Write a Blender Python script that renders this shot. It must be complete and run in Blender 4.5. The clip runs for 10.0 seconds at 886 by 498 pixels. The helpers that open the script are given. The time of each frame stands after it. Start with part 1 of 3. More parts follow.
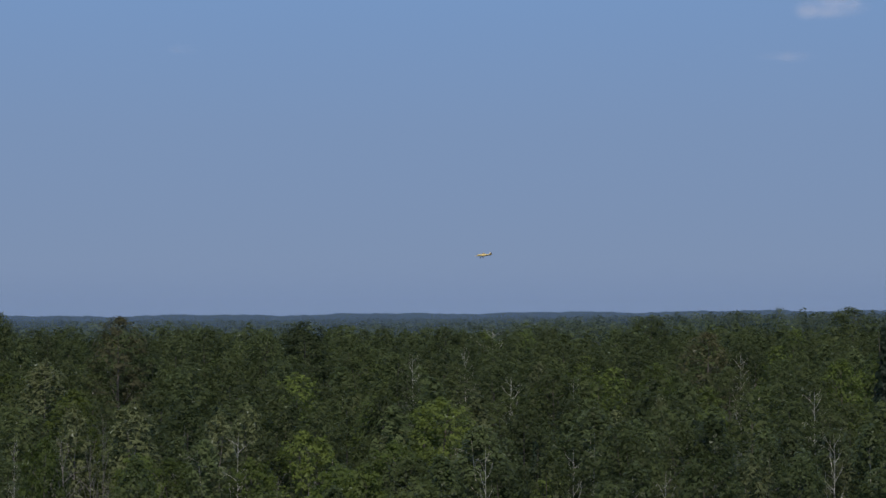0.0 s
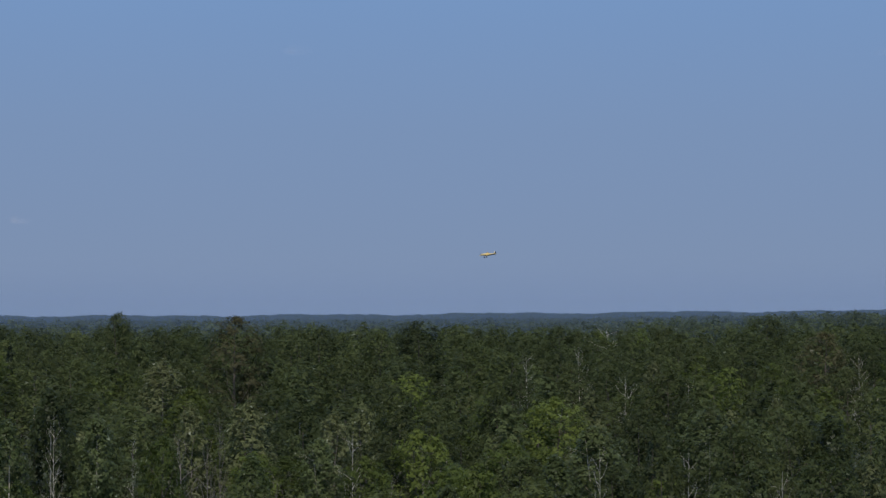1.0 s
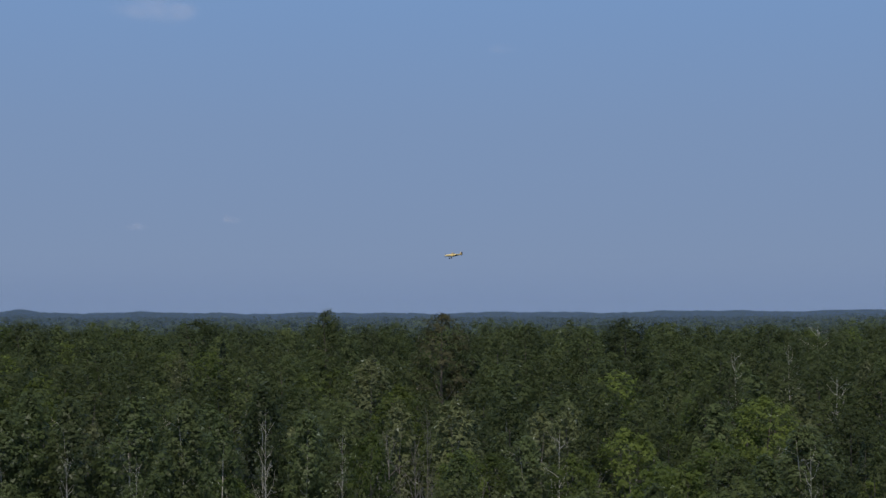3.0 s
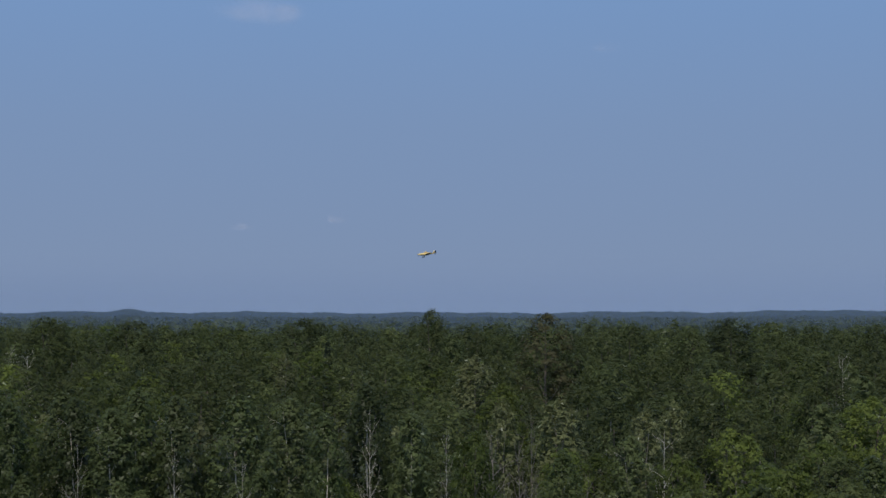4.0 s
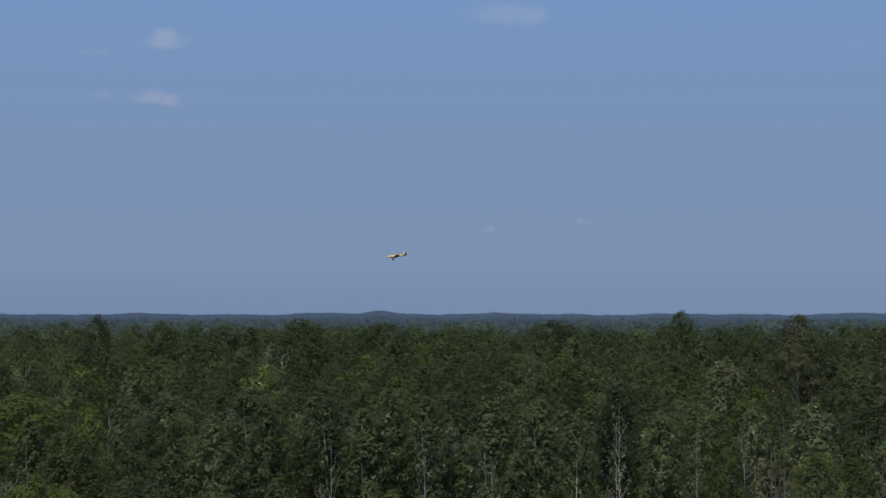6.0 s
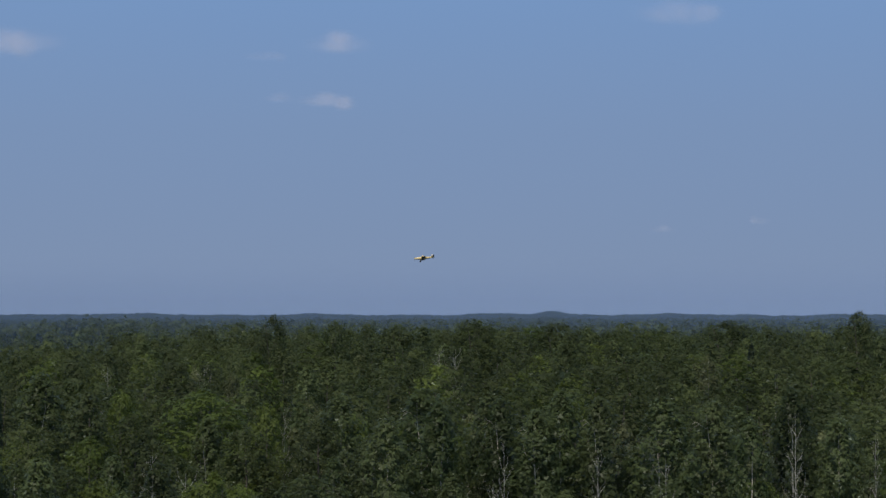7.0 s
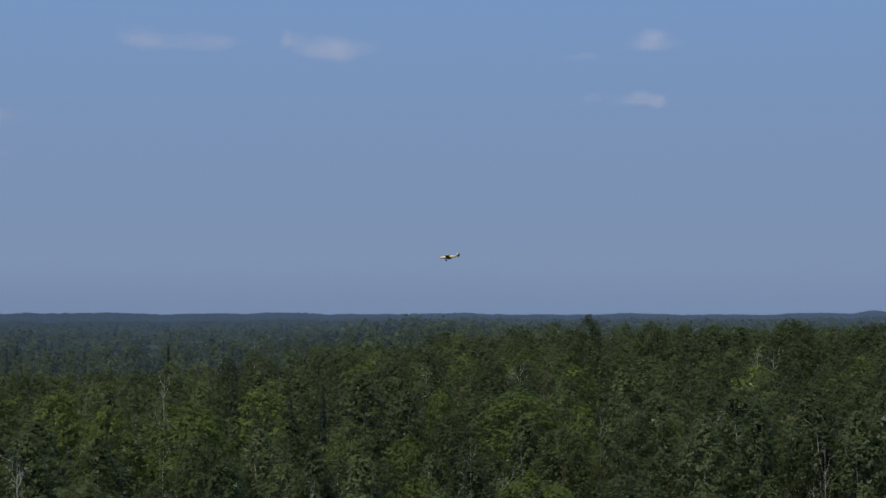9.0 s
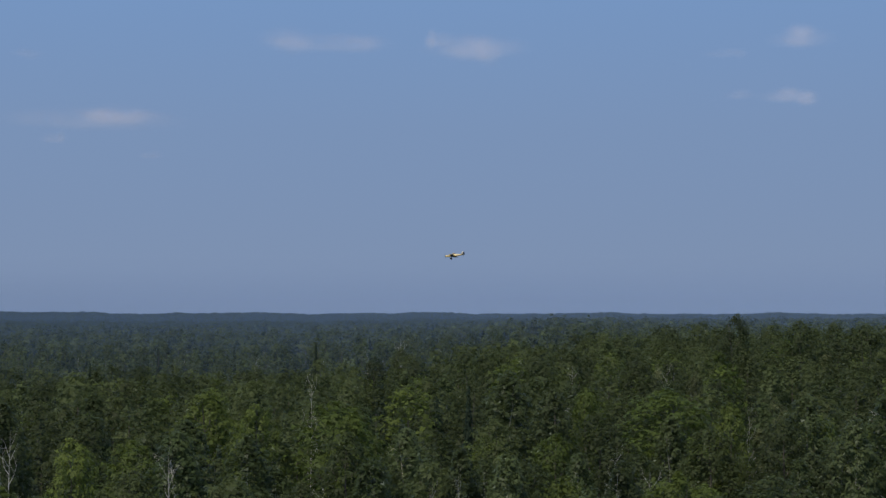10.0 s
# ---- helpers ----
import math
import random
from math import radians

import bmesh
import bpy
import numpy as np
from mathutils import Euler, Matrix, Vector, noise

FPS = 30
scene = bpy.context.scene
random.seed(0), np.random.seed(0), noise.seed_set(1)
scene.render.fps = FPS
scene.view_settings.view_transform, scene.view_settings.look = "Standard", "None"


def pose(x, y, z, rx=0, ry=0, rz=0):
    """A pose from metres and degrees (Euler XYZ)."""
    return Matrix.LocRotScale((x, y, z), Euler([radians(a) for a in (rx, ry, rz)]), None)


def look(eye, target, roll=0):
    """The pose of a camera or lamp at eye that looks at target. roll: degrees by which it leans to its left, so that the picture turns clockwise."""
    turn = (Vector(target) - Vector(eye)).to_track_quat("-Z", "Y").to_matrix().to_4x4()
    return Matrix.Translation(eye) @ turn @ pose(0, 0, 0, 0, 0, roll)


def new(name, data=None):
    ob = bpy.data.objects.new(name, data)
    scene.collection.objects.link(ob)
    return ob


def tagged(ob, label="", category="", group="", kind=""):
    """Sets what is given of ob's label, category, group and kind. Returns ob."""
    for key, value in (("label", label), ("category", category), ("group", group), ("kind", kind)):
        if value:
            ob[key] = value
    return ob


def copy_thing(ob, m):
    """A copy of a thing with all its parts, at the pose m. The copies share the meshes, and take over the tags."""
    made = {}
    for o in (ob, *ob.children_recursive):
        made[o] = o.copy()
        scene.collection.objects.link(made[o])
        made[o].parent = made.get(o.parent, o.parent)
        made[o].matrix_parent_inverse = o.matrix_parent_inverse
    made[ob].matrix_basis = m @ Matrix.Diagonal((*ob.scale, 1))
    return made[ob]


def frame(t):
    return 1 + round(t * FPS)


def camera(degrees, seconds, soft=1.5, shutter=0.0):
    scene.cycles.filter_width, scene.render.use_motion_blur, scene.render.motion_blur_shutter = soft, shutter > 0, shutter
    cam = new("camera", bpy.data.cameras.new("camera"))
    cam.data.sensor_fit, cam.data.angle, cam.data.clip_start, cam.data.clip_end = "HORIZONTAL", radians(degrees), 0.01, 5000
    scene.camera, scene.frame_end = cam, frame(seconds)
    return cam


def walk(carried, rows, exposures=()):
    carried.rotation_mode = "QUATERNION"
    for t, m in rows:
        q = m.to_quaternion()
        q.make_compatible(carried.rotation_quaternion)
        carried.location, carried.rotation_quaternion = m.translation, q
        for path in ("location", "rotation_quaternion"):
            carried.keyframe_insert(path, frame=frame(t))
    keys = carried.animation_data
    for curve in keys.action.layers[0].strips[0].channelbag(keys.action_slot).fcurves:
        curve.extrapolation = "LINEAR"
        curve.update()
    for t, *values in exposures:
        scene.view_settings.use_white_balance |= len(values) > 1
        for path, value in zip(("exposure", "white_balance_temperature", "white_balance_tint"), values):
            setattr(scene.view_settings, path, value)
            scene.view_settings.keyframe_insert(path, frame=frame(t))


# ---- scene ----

# ---------- camera: stands high over the woods and pans to the left after an aircraft ----------
EYE = 28.0
TURNS = [  # seconds, yaw to the left, pitch up, roll
    (0.0, 5.034, 2.038, -0.05), (0.5, 6.825, 2.041, -0.02), (1.0, 8.638, 2.027, -0.05), (1.5, 10.352, 2.019, -0.04),
    (2.0, 11.935, 2.002, -0.03), (2.5, 13.545, 1.969, 0.0), (2.7, 14.192, 1.959, 0.0), (3.8, 17.81, 1.945, 0.03),
    (4.0, 18.463, 1.940, 0.03), (4.5, 20.123, 1.937, 0.0), (5.0, 21.88, 1.947, 0.01), (5.2, 22.602, 1.955, 0.01),
    (6.3, 27.954, 1.997, 0.02), (6.5, 29.06, 2.003, 0.03), (7.0, 31.785, 1.999, 0.015), (7.5, 34.414, 2.012, -0.02),
    (8.0, 36.975, 2.01, -0.014), (8.5, 39.417, 1.999, -0.01), (9.0, 41.756, 1.99, -0.02), (9.5, 44.083, 1.979, -0.04),
    (10.0, 46.37, 1.977, -0.06)]
cam = camera(27.57, 10.0, soft=1.4)
PATH = [(t, pose(0, 0, EYE, 90 + p, 0, y) @ pose(0, 0, 0, 0, 0, r)) for t, y, p, r in TURNS]
walk(cam, PATH)

# ---------- light ----------
SUN_AZ, SUN_EL = 186.0, 63.0        # azimuth to the left of +y, elevation
scene.view_settings.exposure = 0.0


def toward(az, el=0.0):
    """The direction at azimuth az (to the left of +y) and elevation el, in degrees."""
    a, e = radians(az), radians(el)
    return Vector((-math.sin(a) * math.cos(e), math.cos(a) * math.cos(e), math.sin(e)))


def make_world():
    world = bpy.data.worlds.new("sky")
    scene.world = world
    world.use_nodes = True
    nt = world.node_tree
    nt.nodes.clear()
    sky = nt.nodes.new("ShaderNodeTexSky")
    sky.sky_type, sky.sun_disc = "NISHITA", False
    sky.sun_elevation, sky.sun_rotation = radians(SUN_EL), radians(-SUN_AZ)
    sky.air_density, sky.dust_density, sky.ozone_density = 1.0, 1.0, 2.0
    # dry summer haze lies in front of the low sky and thins out upwards
    coord = nt.nodes.new("ShaderNodeTexCoord")
    sep = nt.nodes.new("ShaderNodeSeparateXYZ")
    ramp = nt.nodes.new("ShaderNodeValToRGB")
    ramp.color_ramp.elements[0].position, ramp.color_ramp.elements[0].color = 0.0, SKY_LOW
    ramp.color_ramp.elements[1].position, ramp.color_ramp.elements[1].color = 0.22, SKY_HIGH
    mid = ramp.color_ramp.elements.new(0.10)
    mid.color = SKY_MID
    thin = nt.nodes.new("ShaderNodeMapRange")
    thin.interpolation_type = "SMOOTHSTEP"
    thin.inputs[1].default_value, thin.inputs[2].default_value = 0.15, 0.6
    gain = nt.nodes.new("ShaderNodeMix")
    gain.data_type, gain.blend_type = "RGBA", "MULTIPLY"
    gain.inputs[0].default_value = 1.0
    gain.inputs[7].default_value = (1 / SKY_STRENGTH, 1 / SKY_STRENGTH, 1 / SKY_STRENGTH, 1)
    mix = nt.nodes.new("ShaderNodeMix")
    mix.data_type = "RGBA"
    bg = nt.nodes.new("ShaderNodeBackground")
    bg.inputs[1].default_value = SKY_STRENGTH
    out = nt.nodes.new("ShaderNodeOutputWorld")
    nt.links.new(coord.outputs["Generated"], sep.inputs[0])
    nt.links.new(sep.outputs[2], ramp.inputs[0])
    nt.links.new(sep.outputs[2], thin.inputs[0])
    nt.links.new(thin.outputs[0], mix.inputs[0])
    nt.links.new(ramp.outputs[0], gain.inputs[6])
    nt.links.new(gain.outputs[2], mix.inputs[6])
    nt.links.new(sky.outputs[0], mix.inputs[7])
    nt.links.new(mix.outputs[2], bg.inputs[0])
    nt.links.new(bg.outputs[0], out.inputs[0])


SKY_LOW, SKY_MID, SKY_HIGH, SKY_STRENGTH = (0.208, 0.278, 0.420, 1), (0.192, 0.286, 0.469, 1), (0.169, 0.307, 0.568, 1), 0.15
make_world()
sun_data = bpy.data.lights.new("sun", "SUN")
sun_data.energy, sun_data.angle, sun_data.color = 2.8, radians(0.6), (1.0, 0.94, 0.84)
sun = new("sun", sun_data)
sun.matrix_world = look(toward(SUN_AZ, SUN_EL) * 300, (0, 0, 0))


# ---------- materials ----------
def material(name):
    m = bpy.data.materials.new(name)
    m.use_nodes = True
    return m, m.node_tree, m.node_tree.nodes["Principled BSDF"]


GAPS = 0.44


def foliage(name, dark, light, rough=0.55, through_light=0.47, tint_layer=False, fleck=0.12, grain=12.0, sparkle=0.02, cut=True):
    """Leaves: one tree differs from the next, one leaf cluster from the next."""
    m, nt, bsdf = material(name)
    if tint_layer:
        rnd = nt.nodes.new("ShaderNodeAttribute")
        rnd.attribute_name = "tint"
        tree = rnd.outputs["Fac"]
    else:
        rnd = nt.nodes.new("ShaderNodeObjectInfo")
        tree = rnd.outputs["Random"]
    mix = nt.nodes.new("ShaderNodeMix")
    mix.data_type = "RGBA"
    mix.inputs[6].default_value, mix.inputs[7].default_value = (*dark, 1), (*light, 1)
    geo = nt.nodes.new("ShaderNodeNewGeometry")
    rng = nt.nodes.new("ShaderNodeMapRange")
    rng.inputs[3].default_value, rng.inputs[4].default_value = 1 - fleck, 1 + fleck
    coord = nt.nodes.new("ShaderNodeTexCoord")
    tex = nt.nodes.new("ShaderNodeTexNoise")
    tex.inputs["Scale"].default_value, tex.inputs["Detail"].default_value = 0.45, 0.0
    add = nt.nodes.new("ShaderNodeMath")
    add.operation = "MULTIPLY_ADD"
    add.inputs[1].default_value, add.use_clamp = 0.5, True
    hsv = nt.nodes.new("ShaderNodeHueSaturation")
    nt.links.new(coord.outputs["Object"], tex.inputs["Vector"])
    shift = nt.nodes.new("ShaderNodeMath")
    shift.operation = "ADD"
    shift.inputs[1].default_value = -0.25
    nt.links.new(tree, shift.inputs[0])
    nt.links.new(tex.outputs["Fac"], add.inputs[0])
    nt.links.new(shift.outputs[0], add.inputs[2])
    nt.links.new(add.outputs[0], mix.inputs[0])
    nt.links.new(geo.outputs["Random Per Island"], rng.inputs[0])
    own = nt.nodes.new("ShaderNodeMath")        # a second throw of the dice for each tree: lighter or darker
    own.operation = "MULTIPLY"
    own.inputs[1].default_value = 7.31
    frac = nt.nodes.new("ShaderNodeMath")
    frac.operation = "FRACT"
    val = nt.nodes.new("ShaderNodeMapRange")
    val.inputs[3].default_value, val.inputs[4].default_value = 0.72, 1.30
    leafy = nt.nodes.new("ShaderNodeTexNoise")    # the single leaves of a spray, with gaps between them
    leafy.inputs["Scale"].default_value, leafy.inputs["Detail"].default_value = grain, 1.0
    leafy.inputs["Roughness"].default_value = 0.6
    fine = nt.nodes.new("ShaderNodeMapRange")
    fine.inputs[1].default_value, fine.inputs[2].default_value = GAPS, 0.7
    fine.inputs[3].default_value, fine.inputs[4].default_value = 0.85, 1.2
    gap = nt.nodes.new("ShaderNodeMath")
    gap.operation = "GREATER_THAN"
    gap.inputs[1].default_value = GAPS
    m1, m2 = nt.nodes.new("ShaderNodeMath"), nt.nodes.new("ShaderNodeMath")
    m1.operation = m2.operation = "MULTIPLY"
    nt.links.new(coord.outputs["Object"], leafy.inputs["Vector"])
    nt.links.new(leafy.outputs["Fac"], fine.inputs[0])
    nt.links.new(leafy.outputs["Fac"], gap.inputs[0])
    nt.links.new(tree, own.inputs[0])
    nt.links.new(own.outputs[0], frac.inputs[0])
    nt.links.new(frac.outputs[0], val.inputs[0])
    nt.links.new(val.outputs[0], m1.inputs[0])
    nt.links.new(fine.outputs[0], m1.inputs[1])
    nt.links.new(m1.outputs[0], m2.inputs[0])
    nt.links.new(rng.outputs[0], m2.inputs[1])
    pale = nt.nodes.new("ShaderNodeMath")       # here and there a leaf turns its pale side out
    pale.operation = "GREATER_THAN"
    pale.inputs[1].default_value = 1 - sparkle
    lift = nt.nodes.new("ShaderNodeMath")
    lift.operation = "MULTIPLY_ADD"
    lift.inputs[1].default_value = 1.5
    nt.links.new(geo.outputs["Random Per Island"], pale.inputs[0])
    nt.links.new(pale.outputs[0], lift.inputs[0])
    nt.links.new(m2.outputs[0], lift.inputs[2])
    nt.links.new(lift.outputs[0], hsv.inputs["Value"])
    drain = nt.nodes.new("ShaderNodeMath")
    drain.operation = "MULTIPLY_ADD"
    drain.inputs[1].default_value, drain.inputs[2].default_value = -0.45, 1.0
    nt.links.new(pale.outputs[0], drain.inputs[0])
    nt.links.new(drain.outputs[0], hsv.inputs["Saturation"])
    nt.links.new(mix.outputs[2], hsv.inputs["Color"])
    nt.links.new(hsv.outputs[0], bsdf.inputs["Base Color"])
    bsdf.inputs["Roughness"].default_value = rough
    bsdf.inputs["Specular IOR Level"].default_value = 0.18
    glow = nt.nodes.new("ShaderNodeBsdfTranslucent")
    nt.links.new(hsv.outputs[0], glow.inputs[0])
    both = nt.nodes.new("ShaderNodeMixShader")
    both.inputs[0].default_value = through_light
    out = nt.nodes["Material Output"]
    nt.links.new(bsdf.outputs[0], both.inputs[1])
    nt.links.new(glow.outputs[0], both.inputs[2])
    if not cut:
        nt.links.new(both.outputs[0], out.inputs[0])
        return m
    clear = nt.nodes.new("ShaderNodeBsdfTransparent")
    leaf = nt.nodes.new("ShaderNodeMixShader")
    nt.links.new(gap.outputs[0], leaf.inputs[0])
    nt.links.new(clear.outputs[0], leaf.inputs[1])
    nt.links.new(both.outputs[0], leaf.inputs[2])
    nt.links.new(leaf.outputs[0], out.inputs[0])
    return m


def rough_stuff(name, a, b, scale, rough=0.85, bump=0.3, stretch=(1, 1, 1), metal=0.0):
    """A mottled matt surface between two colours, with relief."""
    m, nt, bsdf = material(name)
    coord = nt.nodes.new("ShaderNodeTexCoord")
    mp = nt.nodes.new("ShaderNodeMapping")
    mp.inputs["Scale"].default_value = stretch
    big = nt.nodes.new("ShaderNodeTexNoise")
    big.inputs["Scale"].default_value, big.inputs["Detail"].default_value = scale, 6.0
    ramp = nt.nodes.new("ShaderNodeValToRGB")
    ramp.color_ramp.elements[0].position, ramp.color_ramp.elements[0].color = 0.35, (*a, 1)
    ramp.color_ramp.elements[1].position, ramp.color_ramp.elements[1].color = 0.65, (*b, 1)
    bp = nt.nodes.new("ShaderNodeBump")
    bp.inputs["Strength"].default_value = bump
    nt.links.new(coord.outputs["Object"], mp.inputs[0])
    nt.links.new(mp.outputs[0], big.inputs["Vector"])
    nt.links.new(big.outputs["Fac"], ramp.inputs[0])
    nt.links.new(ramp.outputs[0], bsdf.inputs["Base Color"])
    nt.links.new(big.outputs["Fac"], bp.inputs["Height"])
    nt.links.new(bp.outputs[0], bsdf.inputs["Normal"])
    bsdf.inputs["Roughness"].default_value, bsdf.inputs["Metallic"].default_value = rough, metal
    return m


LEAF = {
    "aspen": ((0.056, 0.077, 0.027), (0.101, 0.126, 0.048)),
    "oak": ((0.045, 0.060, 0.021), (0.078, 0.096, 0.032)),
    "maple": ((0.072, 0.100, 0.021), (0.116, 0.146, 0.031)),
    "willow": ((0.104, 0.120, 0.048), (0.150, 0.162, 0.074)),
    "spruce": ((0.022, 0.036, 0.020), (0.037, 0.055, 0.029)),
    "mixed": ((0.026, 0.040, 0.020), (0.050, 0.070, 0.032)),
    "rust": ((0.050, 0.058, 0.023), (0.084, 0.078, 0.036)),
}
LEAVES = {k: foliage(k + "_leaves", *v, rough=0.42 if k == "aspen" else 0.55, sparkle=0.012 if k in ("aspen", "willow") else 0.003) for k, v in LEAF.items()}
FAR_LEAVES = {k: foliage(k + "_leaves_mid", *v, rough=0.6, tint_layer=True, grain=6.5, sparkle=0.003) for k, v in LEAF.items()}
DISTANT_LEAVES = {k: foliage(k + "_leaves_far", *v, rough=0.6, tint_layer=True, grain=2.4, sparkle=0.002) for k, v in LEAF.items()}
CLOSED_ROOF = foliage("skyline_leaves", *LEAF["mixed"], rough=0.6, tint_layer=True, grain=0.25, sparkle=0.0, cut=False)
PALE_BARK = rough_stuff("pale_bark", (0.46, 0.42, 0.34), (0.70, 0.65, 0.55), 3.0, stretch=(1, 1, 2.5))
DARK_BARK = rough_stuff("dark_bark", (0.08, 0.065, 0.05), (0.16, 0.13, 0.10), 2.0, stretch=(2, 2, 0.5))
DEAD_WOOD = rough_stuff("dead_wood", (0.55, 0.50, 0.42), (0.80, 0.75, 0.66), 2.0, stretch=(1, 1, 0.6))
TWIGS = rough_stuff("grey_twigs", (0.16, 0.14, 0.12), (0.28, 0.25, 0.22), 2.0)
FOREST_FLOOR = rough_stuff("forest_floor", (0.020, 0.026, 0.012), (0.045, 0.055, 0.022), 0.05)


# ---------- the lie of the land ----------
def smooth(a, b, v):
    u = np.clip((v - a) / (b - a), 0.0, 1.0)
    return u * u * (3 - 2 * u)


def land(az, r):
    """Height of the ground at azimuth az (degrees to the left of +y) and distance r."""
    az, r = np.asarray(az, float), np.asarray(r, float)
    ridge = 1 - smooth(36, 50, az)
    h = -2.0 + 4.0 * smooth(135, 225, r) * (0.35 + 0.65 * ridge)
    h = h + 3.2 * ridge * smooth(225, 400, r)
    h = h - 8.0 * ridge * smooth(430, 800, r)
    h = h + 8.5 * (1 - smooth(-5, 8, az)) * smooth(380, 760, r)
    h = h - 11.0 * smooth(40, 52, az) * smooth(215, 560, r)
    h = h + 7.0 * np.exp(-(((az - 43.4) / 2.6) ** 2)) * np.exp(-(((r - 1250) / 260) ** 2))
    roll = 1.2 * np.sin(az * 0.31 + r * 0.021) + 0.8 * np.sin(az * 0.83 - r * 0.037 + 2)
    h = h + roll * smooth(120, 260, r)
    # far hills on the skyline
    line = np.interp(az, [-12, -6, 5, 12, 18, 27, 36, 46, 54, 60], [0.10, 0.08, 0.01, -0.05, -0.08, -0.06, -0.08, -0.05, -0.04, 0.0])
    line = line + 0.022 * np.sin(az * 1.1) + 0.014 * np.sin(az * 2.3 + 1) + 0.11 * np.exp(-(((az - 28.35) / 0.55) ** 2))
    h = h + (EYE - 15.0 + line * 70.0 - h) * smooth(2600, 4200, r)
    return h


def canopy_line(r):
    """The height to which the common trees reach at distance r; taller ones stand out above it."""
    return EYE + r * math.tan(radians(float(np.interp(r, [127, 196, 250, 300, 350, 400, 470, 700], [-5.4, -3.2, -2.1, -1.45, -0.9, -0.6, -0.42, -0.3]))))


def place(az, r, z=None):
    a = radians(az)
    return Vector((-math.sin(a) * r, math.cos(a) * r, float(land(az, r)) if z is None else z))


def mesh_from(name, verts, faces_flat, sizes, mats, tints=None, smooth_shade=False, normals=None, slots=None):
    """A mesh out of numpy arrays: corners in one flat list, with the size of each face."""
    me = bpy.data.meshes.new(name)
    me.vertices.add(len(verts))
    me.vertices.foreach_set("co", np.asarray(verts, np.float32).ravel())
    me.loops.add(len(faces_flat))
    me.loops.foreach_set("vertex_index", np.asarray(faces_flat, np.int32))
    me.polygons.add(len(sizes))
    sizes = np.asarray(sizes, np.int32)
    me.polygons.foreach_set("loop_start", np.concatenate([[0], np.cumsum(sizes)[:-1]]).astype(np.int32))
    me.polygons.foreach_set("loop_total", sizes)
    if smooth_shade:
        me.polygons.foreach_set("use_smooth", np.ones(len(sizes), bool))
    for m in mats:
        me.materials.append(m)
    if slots is not None:
        me.polygons.foreach_set("material_index", np.asarray(slots, np.int32))
    if tints is not None:
        me.attributes.new("tint", "FLOAT", "POINT").data.foreach_set("value", np.asarray(tints, np.float32))
    me.update()
    me.validate()
    if normals is not None:
        me.polygons.foreach_set("use_smooth", np.ones(len(sizes), bool))
        me.normals_split_custom_set_from_vertices(np.asarray(normals, np.float32))
    return me


def make_ground():
    azs = np.arange(0, 360, 2.0)
    rs = np.concatenate([[0.0], np.geomspace(30, 4900, 70)])
    A, R = np.meshgrid(azs, rs)
    # the lie of the land is laid out for the side that is looked at, and mirrored behind
    front = np.abs((A - 22 + 180) % 360 - 180) + 22
    signed = np.where(((A - 22 + 180) % 360 - 180) < 0, 44 - front, front)
    Z = land(np.clip(signed, -40, 84), R)
    a = np.radians(A)
    V = np.stack([-np.sin(a) * R, np.cos(a) * R, Z], -1).reshape(-1, 3)
    n, faces = len(azs), []
    for i in range(len(rs) - 1):
        for j in range(n):
            k = (j + 1) % n
            faces += [i * n + j, i * n + k, (i + 1) * n + k, (i + 1) * n + j]
    me = mesh_from("ground", V, faces, [4] * (len(faces) // 4), [FOREST_FLOOR], smooth_shade=True)
    tagged(new("ground", me), "dark leaf-littered forest floor under the trees", "ground", kind="structure")


make_ground()


# ---------- trees ----------
def leaf_sprays(rng, centres, normals, size, jitter=0.36, soft=0.95):
    """Three-cornered sprays of leaves, facing about along the normals; they take the light as the clump does that they grow on."""
    n = len(centres)
    out = normals / (np.linalg.norm(normals, axis=1, keepdims=True) + 1e-9)
    d = out + rng.normal(0, jitter, (n, 3))
    d /= np.linalg.norm(d, axis=1, keepdims=True) + 1e-9
    u = np.cross(d, rng.normal(0, 1, (n, 3)))
    u /= np.linalg.norm(u, axis=1, keepdims=True) + 1e-9
    v = np.cross(d, u)
    s = size * rng.uniform(0.55, 1.4, (n, 1))
    k = rng.uniform(0.5, 0.95, (n, 1))
    q = rng.uniform(-0.5, 0.5, (n, 1))
    corners = np.stack([centres + u * s, centres - u * s * (0.6 + q * 0.4) + v * s * k, centres - u * s * (0.6 - q * 0.4) - v * s * k], 1)
    light = out * soft + d * (1 - soft)
    light /= np.linalg.norm(light, axis=1, keepdims=True)
    return corners.reshape(-1, 3), np.repeat(light, 3, axis=0)


FORM = {  # share of bare stem, clumps, clump size to the crown's width, clump's height to its width
    "aspen": (0.40, 60, 0.120, 1.1), "oak": (0.24, 76, 0.118, 0.80), "maple": (0.20, 76, 0.115, 0.85),
    "willow": (0.12, 52, 0.105, 1.5), "rust": (0.28, 40, 0.125, 0.85), "spruce": (0.08, 0, 0, 0)}



